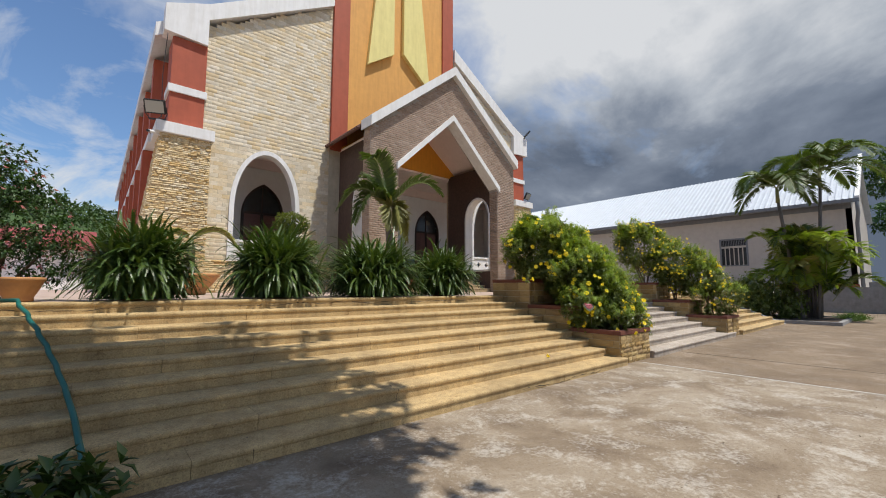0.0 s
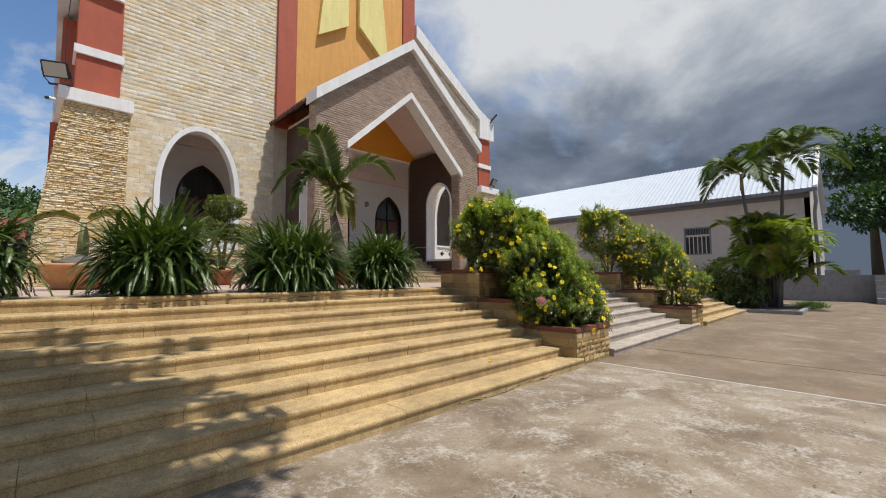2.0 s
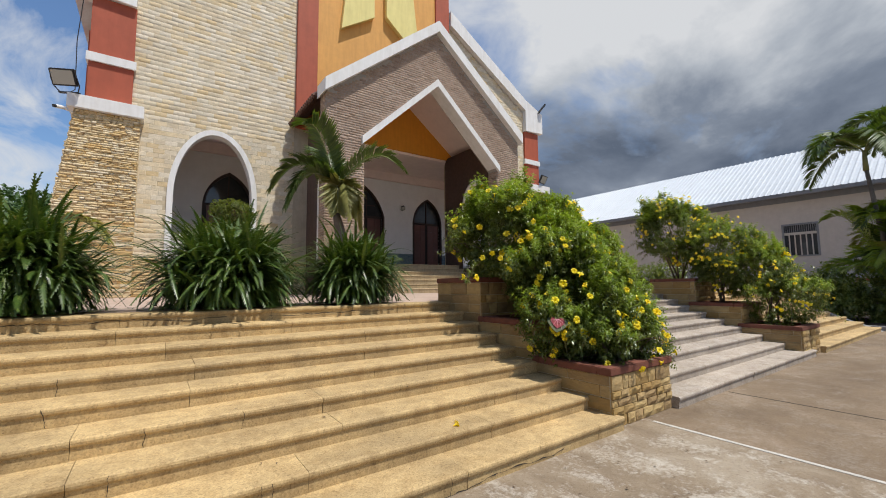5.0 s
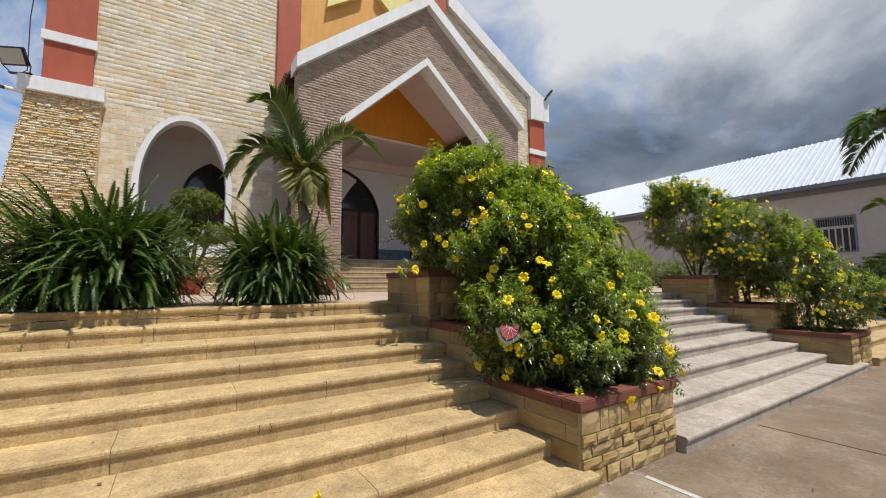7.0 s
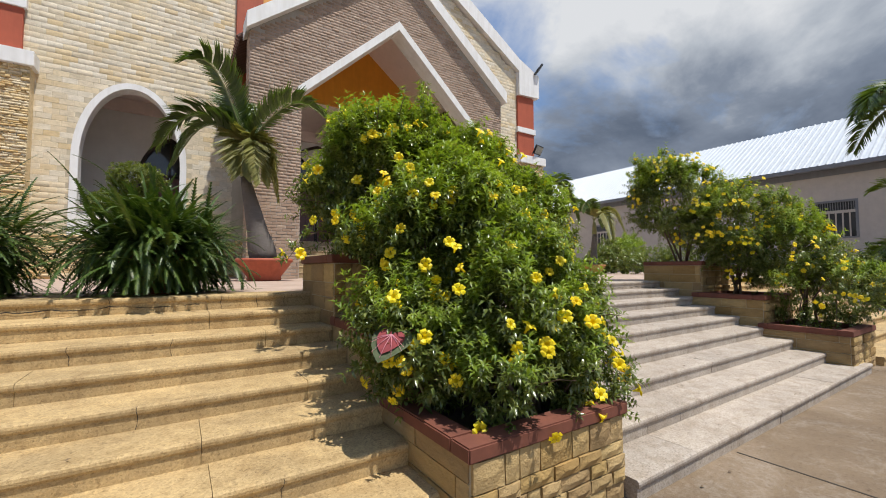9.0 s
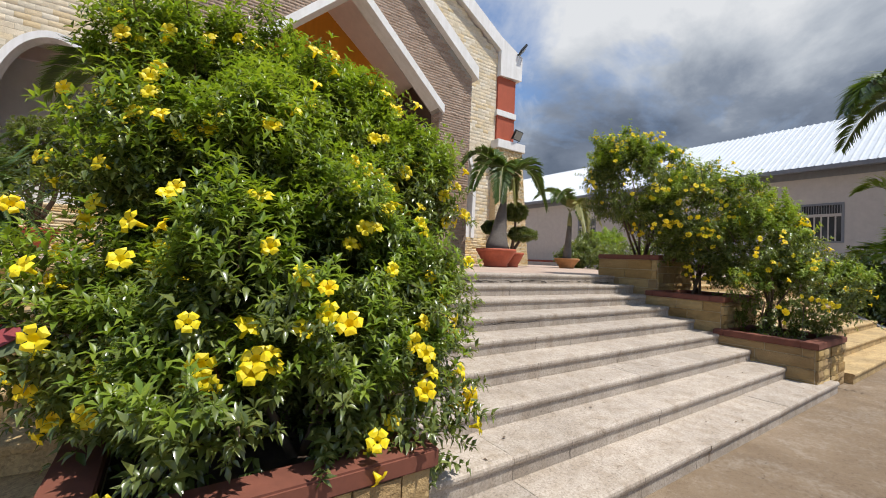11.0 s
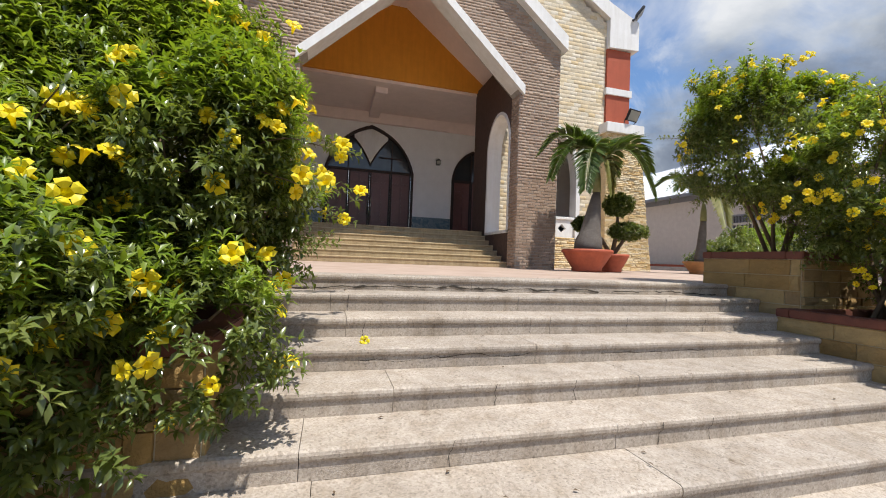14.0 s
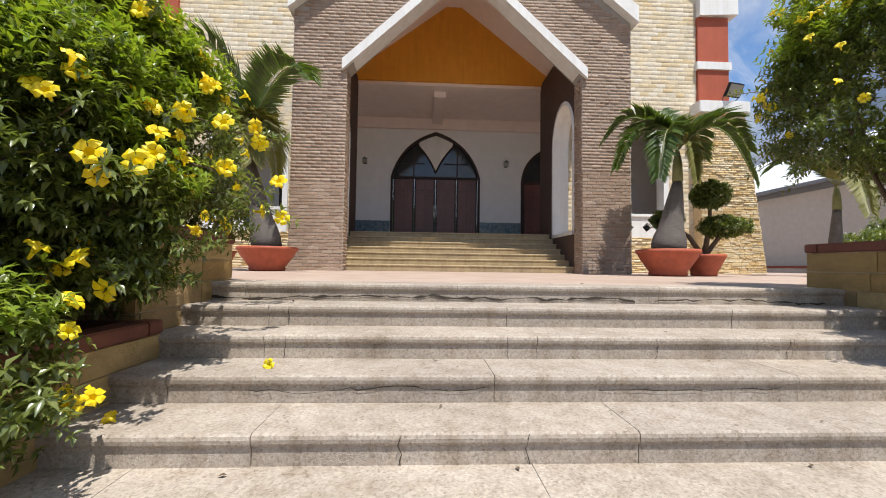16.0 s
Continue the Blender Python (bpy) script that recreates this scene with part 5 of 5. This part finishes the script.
for k in range(-3, 4):
    end = Vector((0.135 * math.sin(k * 0.62), -0.17 * math.cos(k * 0.62) * (1.0 if abs(k) < 3 else -0.4), 0.012))
    rib = [Vector((0, 0.05, 0.012)).lerp(end, q) for q in (0, 0.5, 1)]
    rib = [tilt @ Vector((v.x, v.y, v.z - 1.4 * v.x ** 2 - 1.0 * v.y ** 2)) for v in rib]
    part("leaf_rib", tube(rib, [0.003, 0.002, 0.0008], 5), M_PINK, cal)


def areca(at, stems, low, label, seed):
    root = thing("palm_clump", label, "palm", at=at)
    r = random.Random(seed)
    for (dx, dy, h, n, reach) in stems:
        part("stem", tube([(dx * 0.4, dy * 0.4, 0), (dx * 0.7, dy * 0.7, h * 0.5), (dx, dy, h)], [0.1, 0.075, 0.055], 10), M_BARK, root, "", True)
        part("crownshaft", tube([(dx, dy, h - 0.1), (dx, dy, h + 0.6)], [0.08, 0.05], 8), M_STALK, root, "", True)
        for i in range(n):
            frond(arc((dx, dy, h + 0.55), 360 * i / n + r.uniform(-20, 20), reach * r.uniform(0.8, 1.1), r.uniform(0.5, 1.5), r.uniform(0.5, 1.3)), 90, 0.6, root, 0.05, 0.2, 0.35, seed + i)
    for i in range(low):
        az = 360 * i / low + r.uniform(-15, 15)
        c = (r.uniform(-0.7, 0.7), r.uniform(-0.7, 0.7), r.uniform(0.6, 2.4))
        frond(arc(c, az, r.uniform(0.9, 1.8), r.uniform(1.0, 2.0), r.uniform(0.2, 1.0)), 56, 0.56, root, 0.06, 0.16, 0.4, seed + 50 + i, mat=M_PALM_PALE if i % 9 == 0 else M_BUSH_LIT if i % 3 else M_PALM)
    for i in range(9):
        a, b = r.uniform(-0.6, 0.6), r.uniform(-0.5, 0.5)
        part("cane", tube([(a * 0.5, b * 0.5, 0), (a, b, r.uniform(1.3, 2.3))], [0.05, 0.035], 8), M_BARK, root, "", True)


areca((23.6, 3.1, 0.1), [(-1.0, 0.7, 5.1, 9, 1.9), (0.45, -0.55, 5.8, 10, 2.1)], 60, "tall clump of areca palms with feathery fronds in a kerbed bed", 100)


def shrub(at, blobs, label, seed, n, mat=M_BUSH, leaf=(0.09, 0.16), name="shrub", flowers=0):
    rng = np_rng(seed)
    root = thing(name, label, "shrub", at=at)
    P, N = blob_points(blobs, n, rng, (0.6, 1.08), 0.35)
    v, f = shoots(P, N, rng, 2, 5, (0.1, 0.25), leaf, 0.42)
    link_mesh("foliage", mesh_of("foliage", v, f, mat), root)
    for i in range(4):
        b = blobs[i % len(blobs)]
        part("stem", tube([(0.05 * i - 0.1, 0, 0), (b[0] * 0.5, b[1] * 0.5, b[2] * 0.6), (b[0], b[1], b[2])], [0.035, 0.025, 0.01], 6), M_TWIG, root)
    if flowers:
        P, N = blob_points(blobs, flowers, rng, (0.95, 1.12), 0.8)
        v, f = shoots(P, N, rng, 1, 5, (0.02, 0.05), (0.03, 0.05), 0.7)
        link_mesh("blossom", mesh_of("blossom", v, f, M_PINK), root, "pink blossom")
    return root


shrub((21.6, 4.9, 0.05), [(0, 0, 0.9, 0.9, 0.7, 0.8), (1.3, 0.3, 0.8, 0.8, 0.7, 0.75)], "dark leafy shrub beside the side steps", 110, 900)
shrub((22.9, 3.9, 0.05), [(0, 0, 0.7, 0.8, 0.6, 0.65), (0.9, -0.2, 0.6, 0.7, 0.5, 0.55)], "dark leafy shrub under the palms", 115, 700)
shrub((24.6, 5.2, 0.05), [(0, 0, 1.0, 1.1, 0.8, 1.0), (-1.0, 0.2, 0.8, 0.8, 0.7, 0.8)], "dark leafy shrub behind the palms", 111, 800)
shrub((23.0, 11.5, PLAZA), [(0, 0, 0.55, 0.7, 0.6, 0.55), (-1.0, 0.4, 0.45, 0.6, 0.5, 0.45), (1.2, -0.4, 0.7, 0.7, 0.6, 0.7)], "low green shrubs at the plaza edge", 112, 700)
shrub((23.4, 14.4, PLAZA), [(0, 0, 0.6, 0.7, 0.6, 0.6), (0.9, 0.2, 0.9, 0.5, 0.5, 0.8), (-0.9, -0.1, 0.45, 0.5, 0.4, 0.4)], "green garden shrubs before the side house", 116, 900)
shrub((26.4, 15.2, PLAZA), [(0, 0, 1.0, 0.9, 0.7, 0.9), (1.1, 0.2, 1.4, 0.7, 0.6, 0.7)], "light green leafy shrub before the side house", 117, 900, M_BUSH_LIT)
shrub((-0.75, 7.3, PLAZA), [(0, 0, 0.95, 0.62, 0.55, 0.5), (-0.35, 0.1, 1.45, 0.6, 0.5, 0.5), (-0.9, 0.2, 1.1, 0.6, 0.5, 0.6), (0.3, 0.0, 0.55, 0.4, 0.4, 0.3)], "bushy shrub with pink blossom in clay pots at the stair top", 113, 1500, M_TREE, (0.05, 0.08), "flowering_shrub", 240)
for x, y, r in ((-0.55, 6.85, 0.22), (-1.1, 6.9, 0.25)):
    p = thing("clay_pot", "tan clay pot at the top of the steps", "pot", "tan pots at the stair top", at=(x, y, PLAZA))
    pot(p, r, 0.28, M_TAN_POT)
# leafy clump at the foot of the steps
shrub((-0.12, 3.05, 0.0), [(0, 0, 0.16, 0.32, 0.22, 0.16), (-0.4, 0.05, 0.18, 0.3, 0.22, 0.18)], "low leafy weeds at the foot of the steps", 114, 130, M_FERN, (0.1, 0.17), "weed_clump")

# bed with kerb under the palms
structure("trim_kerb", box(20.75, 25.4, 1.95, 2.1, 0, 0.13, 0.01), M_CONCRETE, "low concrete kerb of the palm bed", "kerb")
structure("trim_kerb_end", box(20.75, 20.9, 2.1, 6.6, 0, 0.13, 0.01), M_CONCRETE, "low concrete kerb of the palm bed", "kerb")
structure("trim_kerb_far", box(25.25, 25.4, 2.1, 6.6, 0, 0.13, 0.01), M_CONCRETE, "low concrete kerb of the palm bed", "kerb")
structure("ground_bed", box(20.9, 25.25, 2.1, 6.6, 0, 0.09), M_SOIL, "dark soil of the palm bed", "soil")
rng = np_rng(120)
n = 900
P = np.stack([rng.normal(24.6, 0.35, n), rng.normal(1.95, 0.22, n), np.full(n, 0.06)], 1)
v, f = leaves(P, rng.normal(size=(n, 3)) * 0.7 + np.array([0, 0, 0.9]), rng.normal(size=(n, 3)), rng.uniform(0.15, 0.4, n), np.full(n, 0.018))
tagged(link_mesh("grass_tuft", mesh_of("grass_tuft", v, f, M_CURB_GRASS)), "tuft of light green grass by the kerb", "grass", kind="stuff")


def big_tree(at, h, spread, label, seed, n, mat=M_TREE, leaf=(0.25, 0.45), name="tree", low=0.35, shift=(0, 0), count=9, west=1.0):
    r = random.Random(seed)
    root = thing(name, label, "tree", at=at)
    part("trunk", tube([(0, 0, 0), (0.1, 0.05, h * 0.2), (-0.1, 0.1, h * 0.45), (0, 0, h * 0.7)], [h * 0.035, h * 0.028, h * 0.02, h * 0.01], 10), M_TWIG, root, "", True)
    blobs = []
    for i in range(count):
        a, d = r.uniform(0, 6.28), r.uniform(0.15, 0.75) * spread
        z = h * r.uniform(low + 0.1, 0.9)
        s = spread * r.uniform(0.28, 0.45)
        cx, cy = d * math.cos(a) * (west if math.cos(a) < 0 else 1.0) + shift[0], d * math.sin(a) + shift[1]
        blobs.append((cx, cy, z, s, s, s * 0.7))
        part("limb", tube([(0, 0, h * r.uniform(0.25, 0.5)), (cx * 0.5, cy * 0.5, z * 0.8), (cx, cy, z)], [h * 0.014, h * 0.009, h * 0.003], 6), M_TWIG, root)
    rng = np_rng(seed)
    P, N = blob_points(blobs, n, rng, (0.55, 1.12), 0.3)
    v, f = shoots(P, N, rng, 2, 4, (0.2, 0.5), leaf, 0.45)
    link_mesh("crown", mesh_of("crown", v, f, mat), root)
    return root


big_tree((-2.6, -1.7, 0), 9.4, 4.6, "broad shade tree over the foot of the steps", 130, 7500, M_TREE, (0.2, 0.32), "shade_tree", 0.5, (1.55, 2.2), 16, 1.8)
big_tree((52, -3.5, 0), 15, 6.5, "tall dark tree behind the side house", 131, 1500, M_TREE, (0.35, 0.6))
big_tree((60, -10, 0), 13, 6, "dark tree beyond the yard wall", 132, 1300, M_TREE, (0.35, 0.6), low=0.1)
big_tree((45, -9, 0), 7.5, 4.5, "round tree beyond the yard wall", 133, 1400, M_HILL, (0.25, 0.4), low=0.0)
big_tree((62, -1, 0), 16, 6, "tall dark tree behind the side house", 134, 1000, M_TREE, (0.4, 0.65))

# hose over the steps
pts = [(0.3, 3.05, 0.02)]
for k in range(STEPS):
    x = 0.12 - 0.62 * (k / 8) ** 1.5
    pts += [(x + 0.02, Y1 + TREAD * k - 0.025, RISE * (k + 1) - 0.03), (x, Y1 + TREAD * k + 0.05, RISE * (k + 1) + 0.028)]
pts.append((-0.75, 6.6, PLAZA + 0.02))
hose = thing("garden_hose", "dark green garden hose lying down over the steps", "hose", at=(0, 0, 0))
part("tube", tube(pts, 0.021, 8), M_HOSE, hose, "", True)

# ---- left background: low hall, wooded hill ----
hall = thing("hall", "low white hall with a red metal roof beyond the church", "building", at=(0, 0, 0))
part("wall", box(-26, -0.6, 44, 54, 0, 4.4), M_WHITE, hall)
bm = bmesh.new()
for i in range(90):
    x = -26.5 + i * 0.295
    box(x, x + 0.2, 43.2, 48, 4.45, 4.5, 0, bm)
bmesh.ops.transform(bm, matrix=Matrix.Translation((0, 43.2, 4.4)) @ pose(0, 0, 0, 22) @ Matrix.Translation((0, -43.2, -4.4)), verts=bm.verts)
part("roof", bm, M_RED_ROOF, hall, "red ribbed metal roof")
part("roof_sheet", slab([(43.2, 4.35), (48.2, 6.35), (54.5, 4.2), (54.5, 4.1), (48.2, 6.25), (43.2, 4.3)], [], 26.6, "x", -26.6), M_RED_ROOF, hall)
bm = bmesh.new()
bmesh.ops.create_grid(bm, x_segments=40, y_segments=20, size=1.0)
def hill_z(x, y):
    return 24 * math.exp(-((x + 25) / 60) ** 2 - ((y - 150) / 40) ** 2) + 10 * math.exp(-((x - 90) / 60) ** 2 - ((y - 190) / 40) ** 2)
for v in bm.verts:
    x, y = v.co.x * 190 - 10, v.co.y * 70 + 160
    v.co = (x, y, hill_z(x, y) - 0.5)
structure("backdrop_hill", bm, M_HILL, "wooded hill far behind the church", "hill")
rng = np_rng(140)
n = 1100
xy = np.stack([rng.uniform(-110, 30, n), rng.uniform(100, 160, n)], 1)
z = np.array([hill_z(a, b) for a, b in xy])
cl = rng.uniform(0.4, 1.0, n)
P = np.repeat(np.concatenate([xy, z[:, None]], 1), 26, 0)
d = unit(rng.normal(size=P.shape))
P = P + d * np.repeat(cl, 26)[:, None] * np.array([2.2, 2.2, 2.4]) + np.array([0, 0, 1.2])
v, f = leaves(P, d + rng.normal(size=P.shape) * 0.6, d, rng.uniform(0.7, 1.3, len(P)), rng.uniform(0.5, 0.9, len(P)))
tagged(link_mesh("wood", mesh_of("wood", v, f, M_HILL)), "dense green woods on the far hill", "woods", kind="stuff")

# litter: dry leaves and fallen petals on yard and steps
rng = np_rng(150)
n = 520
P = np.stack([rng.uniform(-1, 16, n), rng.uniform(-2, 3.45, n), np.full(n, 0.008)], 1)
k = rng.integers(0, STEPS, 110)
S = np.stack([np.where(rng.random(110) < 0.5, rng.uniform(0, 7, 110), rng.uniform(8.9, 13.3, 110)), Y1 + TREAD * k + rng.uniform(0.05, 0.33, 110), RISE * (k + 1) + 0.008], 1)
P = np.concatenate([P, S])
D = rng.normal(size=P.shape) * np.array([1, 1, 0.12])
L = rng.uniform(0.012, 0.038, len(P))
v, f = leaves(P, D, np.tile([0, 0, 1.0], (len(P), 1)), L, L * 0.5, 0.2, 0.05)
tagged(link_mesh("dry_leaves", mesh_of("dry_leaves", v, f, M_TWIG)), "small dry leaves scattered on yard and steps", "leaf litter", kind="stuff")
r = random.Random(8)
for x, k in ((9.75, 5), (9.25, 4), (5.6, 1)):
    ob = link_mesh("fallen_flower", FLOWER, None, "fallen yellow flower lying on a step", pose(x, Y1 + TREAD * k + r.uniform(0.1, 0.28), RISE * (k + 1) + 0.02, 75, 0, r.uniform(0, 360)) @ Matrix.Diagonal((0.65, 0.65, 0.65, 1)))
    tagged(ob, "", "flower", "fallen flowers")

# ---- wall tiles ----


def tile_block(bx, d, tilt=0.0):
    """Eight points and five faces of one tile: bx is x0, x1, z0, z1 on a face at y=0 that looks to -y."""
    x0, x1, z0, z1 = bx
    b = min(0.006, (z1 - z0) * 0.2)
    return [(x0, 0, z0), (x1, 0, z0), (x1, 0, z1), (x0, 0, z1), (x0 + b, -d, z0 + b), (x1 - b, -d - tilt, z0 + b), (x1 - b, -d - tilt, z1 - b), (x0 + b, -d, z1 - b)]


TILE_F = [(4, 5, 6, 7), (0, 1, 5, 4), (1, 2, 6, 5), (2, 3, 7, 6), (3, 0, 4, 7)]
PIECES = {}


def tile_field(name, parent, m, x0, x1, z0, z1, row, length, gap, depth, mat, mat_piece, inside, zone=None, seed=0, jitter=0.0, warp=None):
    """Courses of tiles over a rectangle in the pose m; those in the zone are parts of their own, the rest one joined part."""
    rng = random.Random(seed)
    V, F = [], []
    z, r, count = z0, 0, 0
    while z < z1:
        h = row * (1 + rng.uniform(-jitter, jitter))
        x = x0 - (length * 0.5 if r % 2 else 0) - rng.uniform(0, length * 0.15)
        while x < x1:
            w = length * (1 + rng.uniform(-1, 1) * (0.5 if jitter else 0.04))
            a, b = max(x, x0), min(x + w, x1)
            if b - a > 0.04 and inside(a, b, z, z + h):
                d = depth * rng.uniform(0.5, 1.3)
                if warp and count < 300:
                    q = tile_block((a + gap / 2, b - gap / 2, z + gap / 2, z + h - gap / 2), d, rng.uniform(-0.5, 0.5) * depth)
                    me = bpy.data.meshes.new("stone")
                    me.from_pydata([warp(*c) for c in q], [], TILE_F)
                    me.materials.append(mat_piece)
                    link_mesh("stone", me, parent)
                    count += 1
                elif zone and count < 300 and zone(a, b, z):
                    key = (name, round(b - a, 2), round(h, 2), rng.randint(0, 2))
                    if key not in PIECES:
                        me = bpy.data.meshes.new("tile")
                        me.from_pydata(tile_block((0, round(b - a, 2) - gap, 0, h - gap), d, rng.uniform(-0.003, 0.003)), [], TILE_F)
                        me.materials.append(mat_piece)
                        PIECES[key] = me
                    link_mesh("tile", PIECES[key], parent, "", m @ Matrix.Translation((a, 0, z)))
                    count += 1
                else:
                    k = len(V)
                    q = tile_block((a + gap / 2, b - gap / 2, z + gap / 2, z + h - gap / 2), d, rng.uniform(-0.5, 0.5) * depth)
                    V += [m @ Vector(warp(*p) if warp else p) for p in q]
                    F += [[k + i for i in f] for f in TILE_F]
            x += w
        z += h
        r += 1
    if V:
        ob = link_mesh(name, mesh_of(name, [tuple(v) for v in V], F, mat), parent)
        tagged(ob, kind="stuff")


def in_arch(x, z, cx, grow=0.0):
    dx = abs(x - cx) / (1.13 + grow)
    if dx >= 1 or z < 2.3:
        return False
    return z < 4.35 or (z - 4.35) / (2.13 + grow) < math.sqrt(1 - dx * dx)


def field_ok(a, b, z0, z1):
    if z1 > rake((a + b) / 2) - 0.02:
        return False
    return not any(in_arch(x, z, c, 0.03) for c in (L_ARCH, R_ARCH) for x in (a, b) for z in (z0, z1))


wall_front = bpy.data.objects["wall_church_front"]
at_front = pose(0, FW - 0.001, 0)
tile_field("sandstone_tiles", wall_front, at_front, GX0, 7.44, 2.36, 14.2, 0.147, 0.31, 0.003, 0.004, M_SAND, M_SAND_PIECE, field_ok, lambda a, b, z: 3.6 < z < 6.6, 1)
tile_field("sandstone_tiles", wall_front, at_front, 14.56, GX1, 2.36, 14.8, 0.147, 0.31, 0.003, 0.004, M_SAND, M_SAND_PIECE, field_ok, None, 2)
rough_ok = lambda a, b, z0, z1: True
tile_field("split_stones", wall_front, pose(0, FW - 0.01, 0), 2.9, 8.25, PLAZA, 2.3, 0.07, 0.34, 0.004, 0.022, M_SPLIT, M_SPLIT, rough_ok, None, 3, 0.3)
tile_field("split_stones", wall_front, pose(0, FW - 0.01, 0), 14.7, 19.46, PLAZA, 2.3, 0.07, 0.34, 0.004, 0.022, M_SPLIT, M_SPLIT, rough_ok, None, 4, 0.3)

# flared piers
H_P = 6.42 - PLAZA
for pier, b0, b1, t0, t1 in zip([o for o in bpy.data.objects if o.name.startswith("wall_pier")], (0.85, 19.46), (2.9, 21.6), (1.45, 19.46), (2.9, 20.95)):
    def bend(u, y, z, b0=b0, b1=b1, t0=t0, t1=t1):
        s = z / H_P
        lo, hi = b0 + (t0 - b0) * s, b1 + (t1 - b1) * s
        return (lo + (hi - lo) * u / 2.0, FW - 0.4 + 0.04 * s + y, PLAZA + z)
    tile_field("split_stones", pier, Matrix(), 0, 2.0, 0, H_P, 0.064, 0.24, 0.003, 0.034, M_SPLIT, M_SPLIT_PIECE, rough_ok, None, 5, 0.3, bend)
    left = b0 < 5
    def bend_side(u, y, z, b0=b0, b1=b1, t0=t0, t1=t1, left=left):
        s = z / H_P
        x = (b0 + (t0 - b0) * s + y) if left else (b1 + (t1 - b1) * s - y)
        return (x, FW + 1.1 - u if left else FW - 0.4 + u, PLAZA + z)
    tile_field("split_stones", pier, Matrix(), 0, 1.5, 0, H_P, 0.064, 0.24, 0.003, 0.034, M_SPLIT, M_SPLIT_PIECE, rough_ok, None, 6, 0.3, bend_side)

# porch slips
porch = bpy.data.objects["wall_porch"]


def porch_ok(a, b, z0, z1):
    for x in (a, b):
        s = 1 - abs(x - MID) / (MID - P0)
        if z1 > PE - 0.2 + (PA - PE) * s:
            return False
        if I0 < x < I1:
            t = 1 - abs(x - MID) / (MID - I0)
            if z0 < IS + 0.02 + (IA - IS) * t:
                return False
    return not (a < I0 + 0.02 < b - 0.02 and z0 < IS or a + 0.02 < I1 - 0.02 < b and z0 < IS)


def slips(x0, x1, z0, z1, seed, zone=None):
    tile_field("brown_slips", porch, pose(0, PF - 0.001, 0), x0, x1, z0, z1, 0.079, 0.235, 0.011, 0.012, M_BROWN, M_BROWN_PIECE, porch_ok, zone, seed)


slips(P0, I0, PLAZA, IS, 7, lambda a, b, z: z < 3.2)
slips(I1, P1, PLAZA, IS, 8, lambda a, b, z: z < 3.6)
slips(P0, P1, IS, PA, 9)
for xs, rz, y0 in ((P0, -90, PF + 0.5), (P1, 90, PF)):
    tile_field("brown_slips", porch, pose(xs, y0, 0, 0, 0, rz), 0, 0.5, PLAZA, PE - 0.25, 0.079, 0.235, 0.011, 0.012, M_BROWN, M_BROWN, rough_ok, None, 10)
for xs, rz, y0 in ((I0, 90, PF), (I1, -90, PF + 0.5)):
    tile_field("brown_slips", porch, pose(xs, y0, 0, 0, 0, rz), 0, 0.5, PLAZA, IS - 0.1, 0.079, 0.235, 0.011, 0.012, M_BROWN, M_BROWN, rough_ok, None, 11)
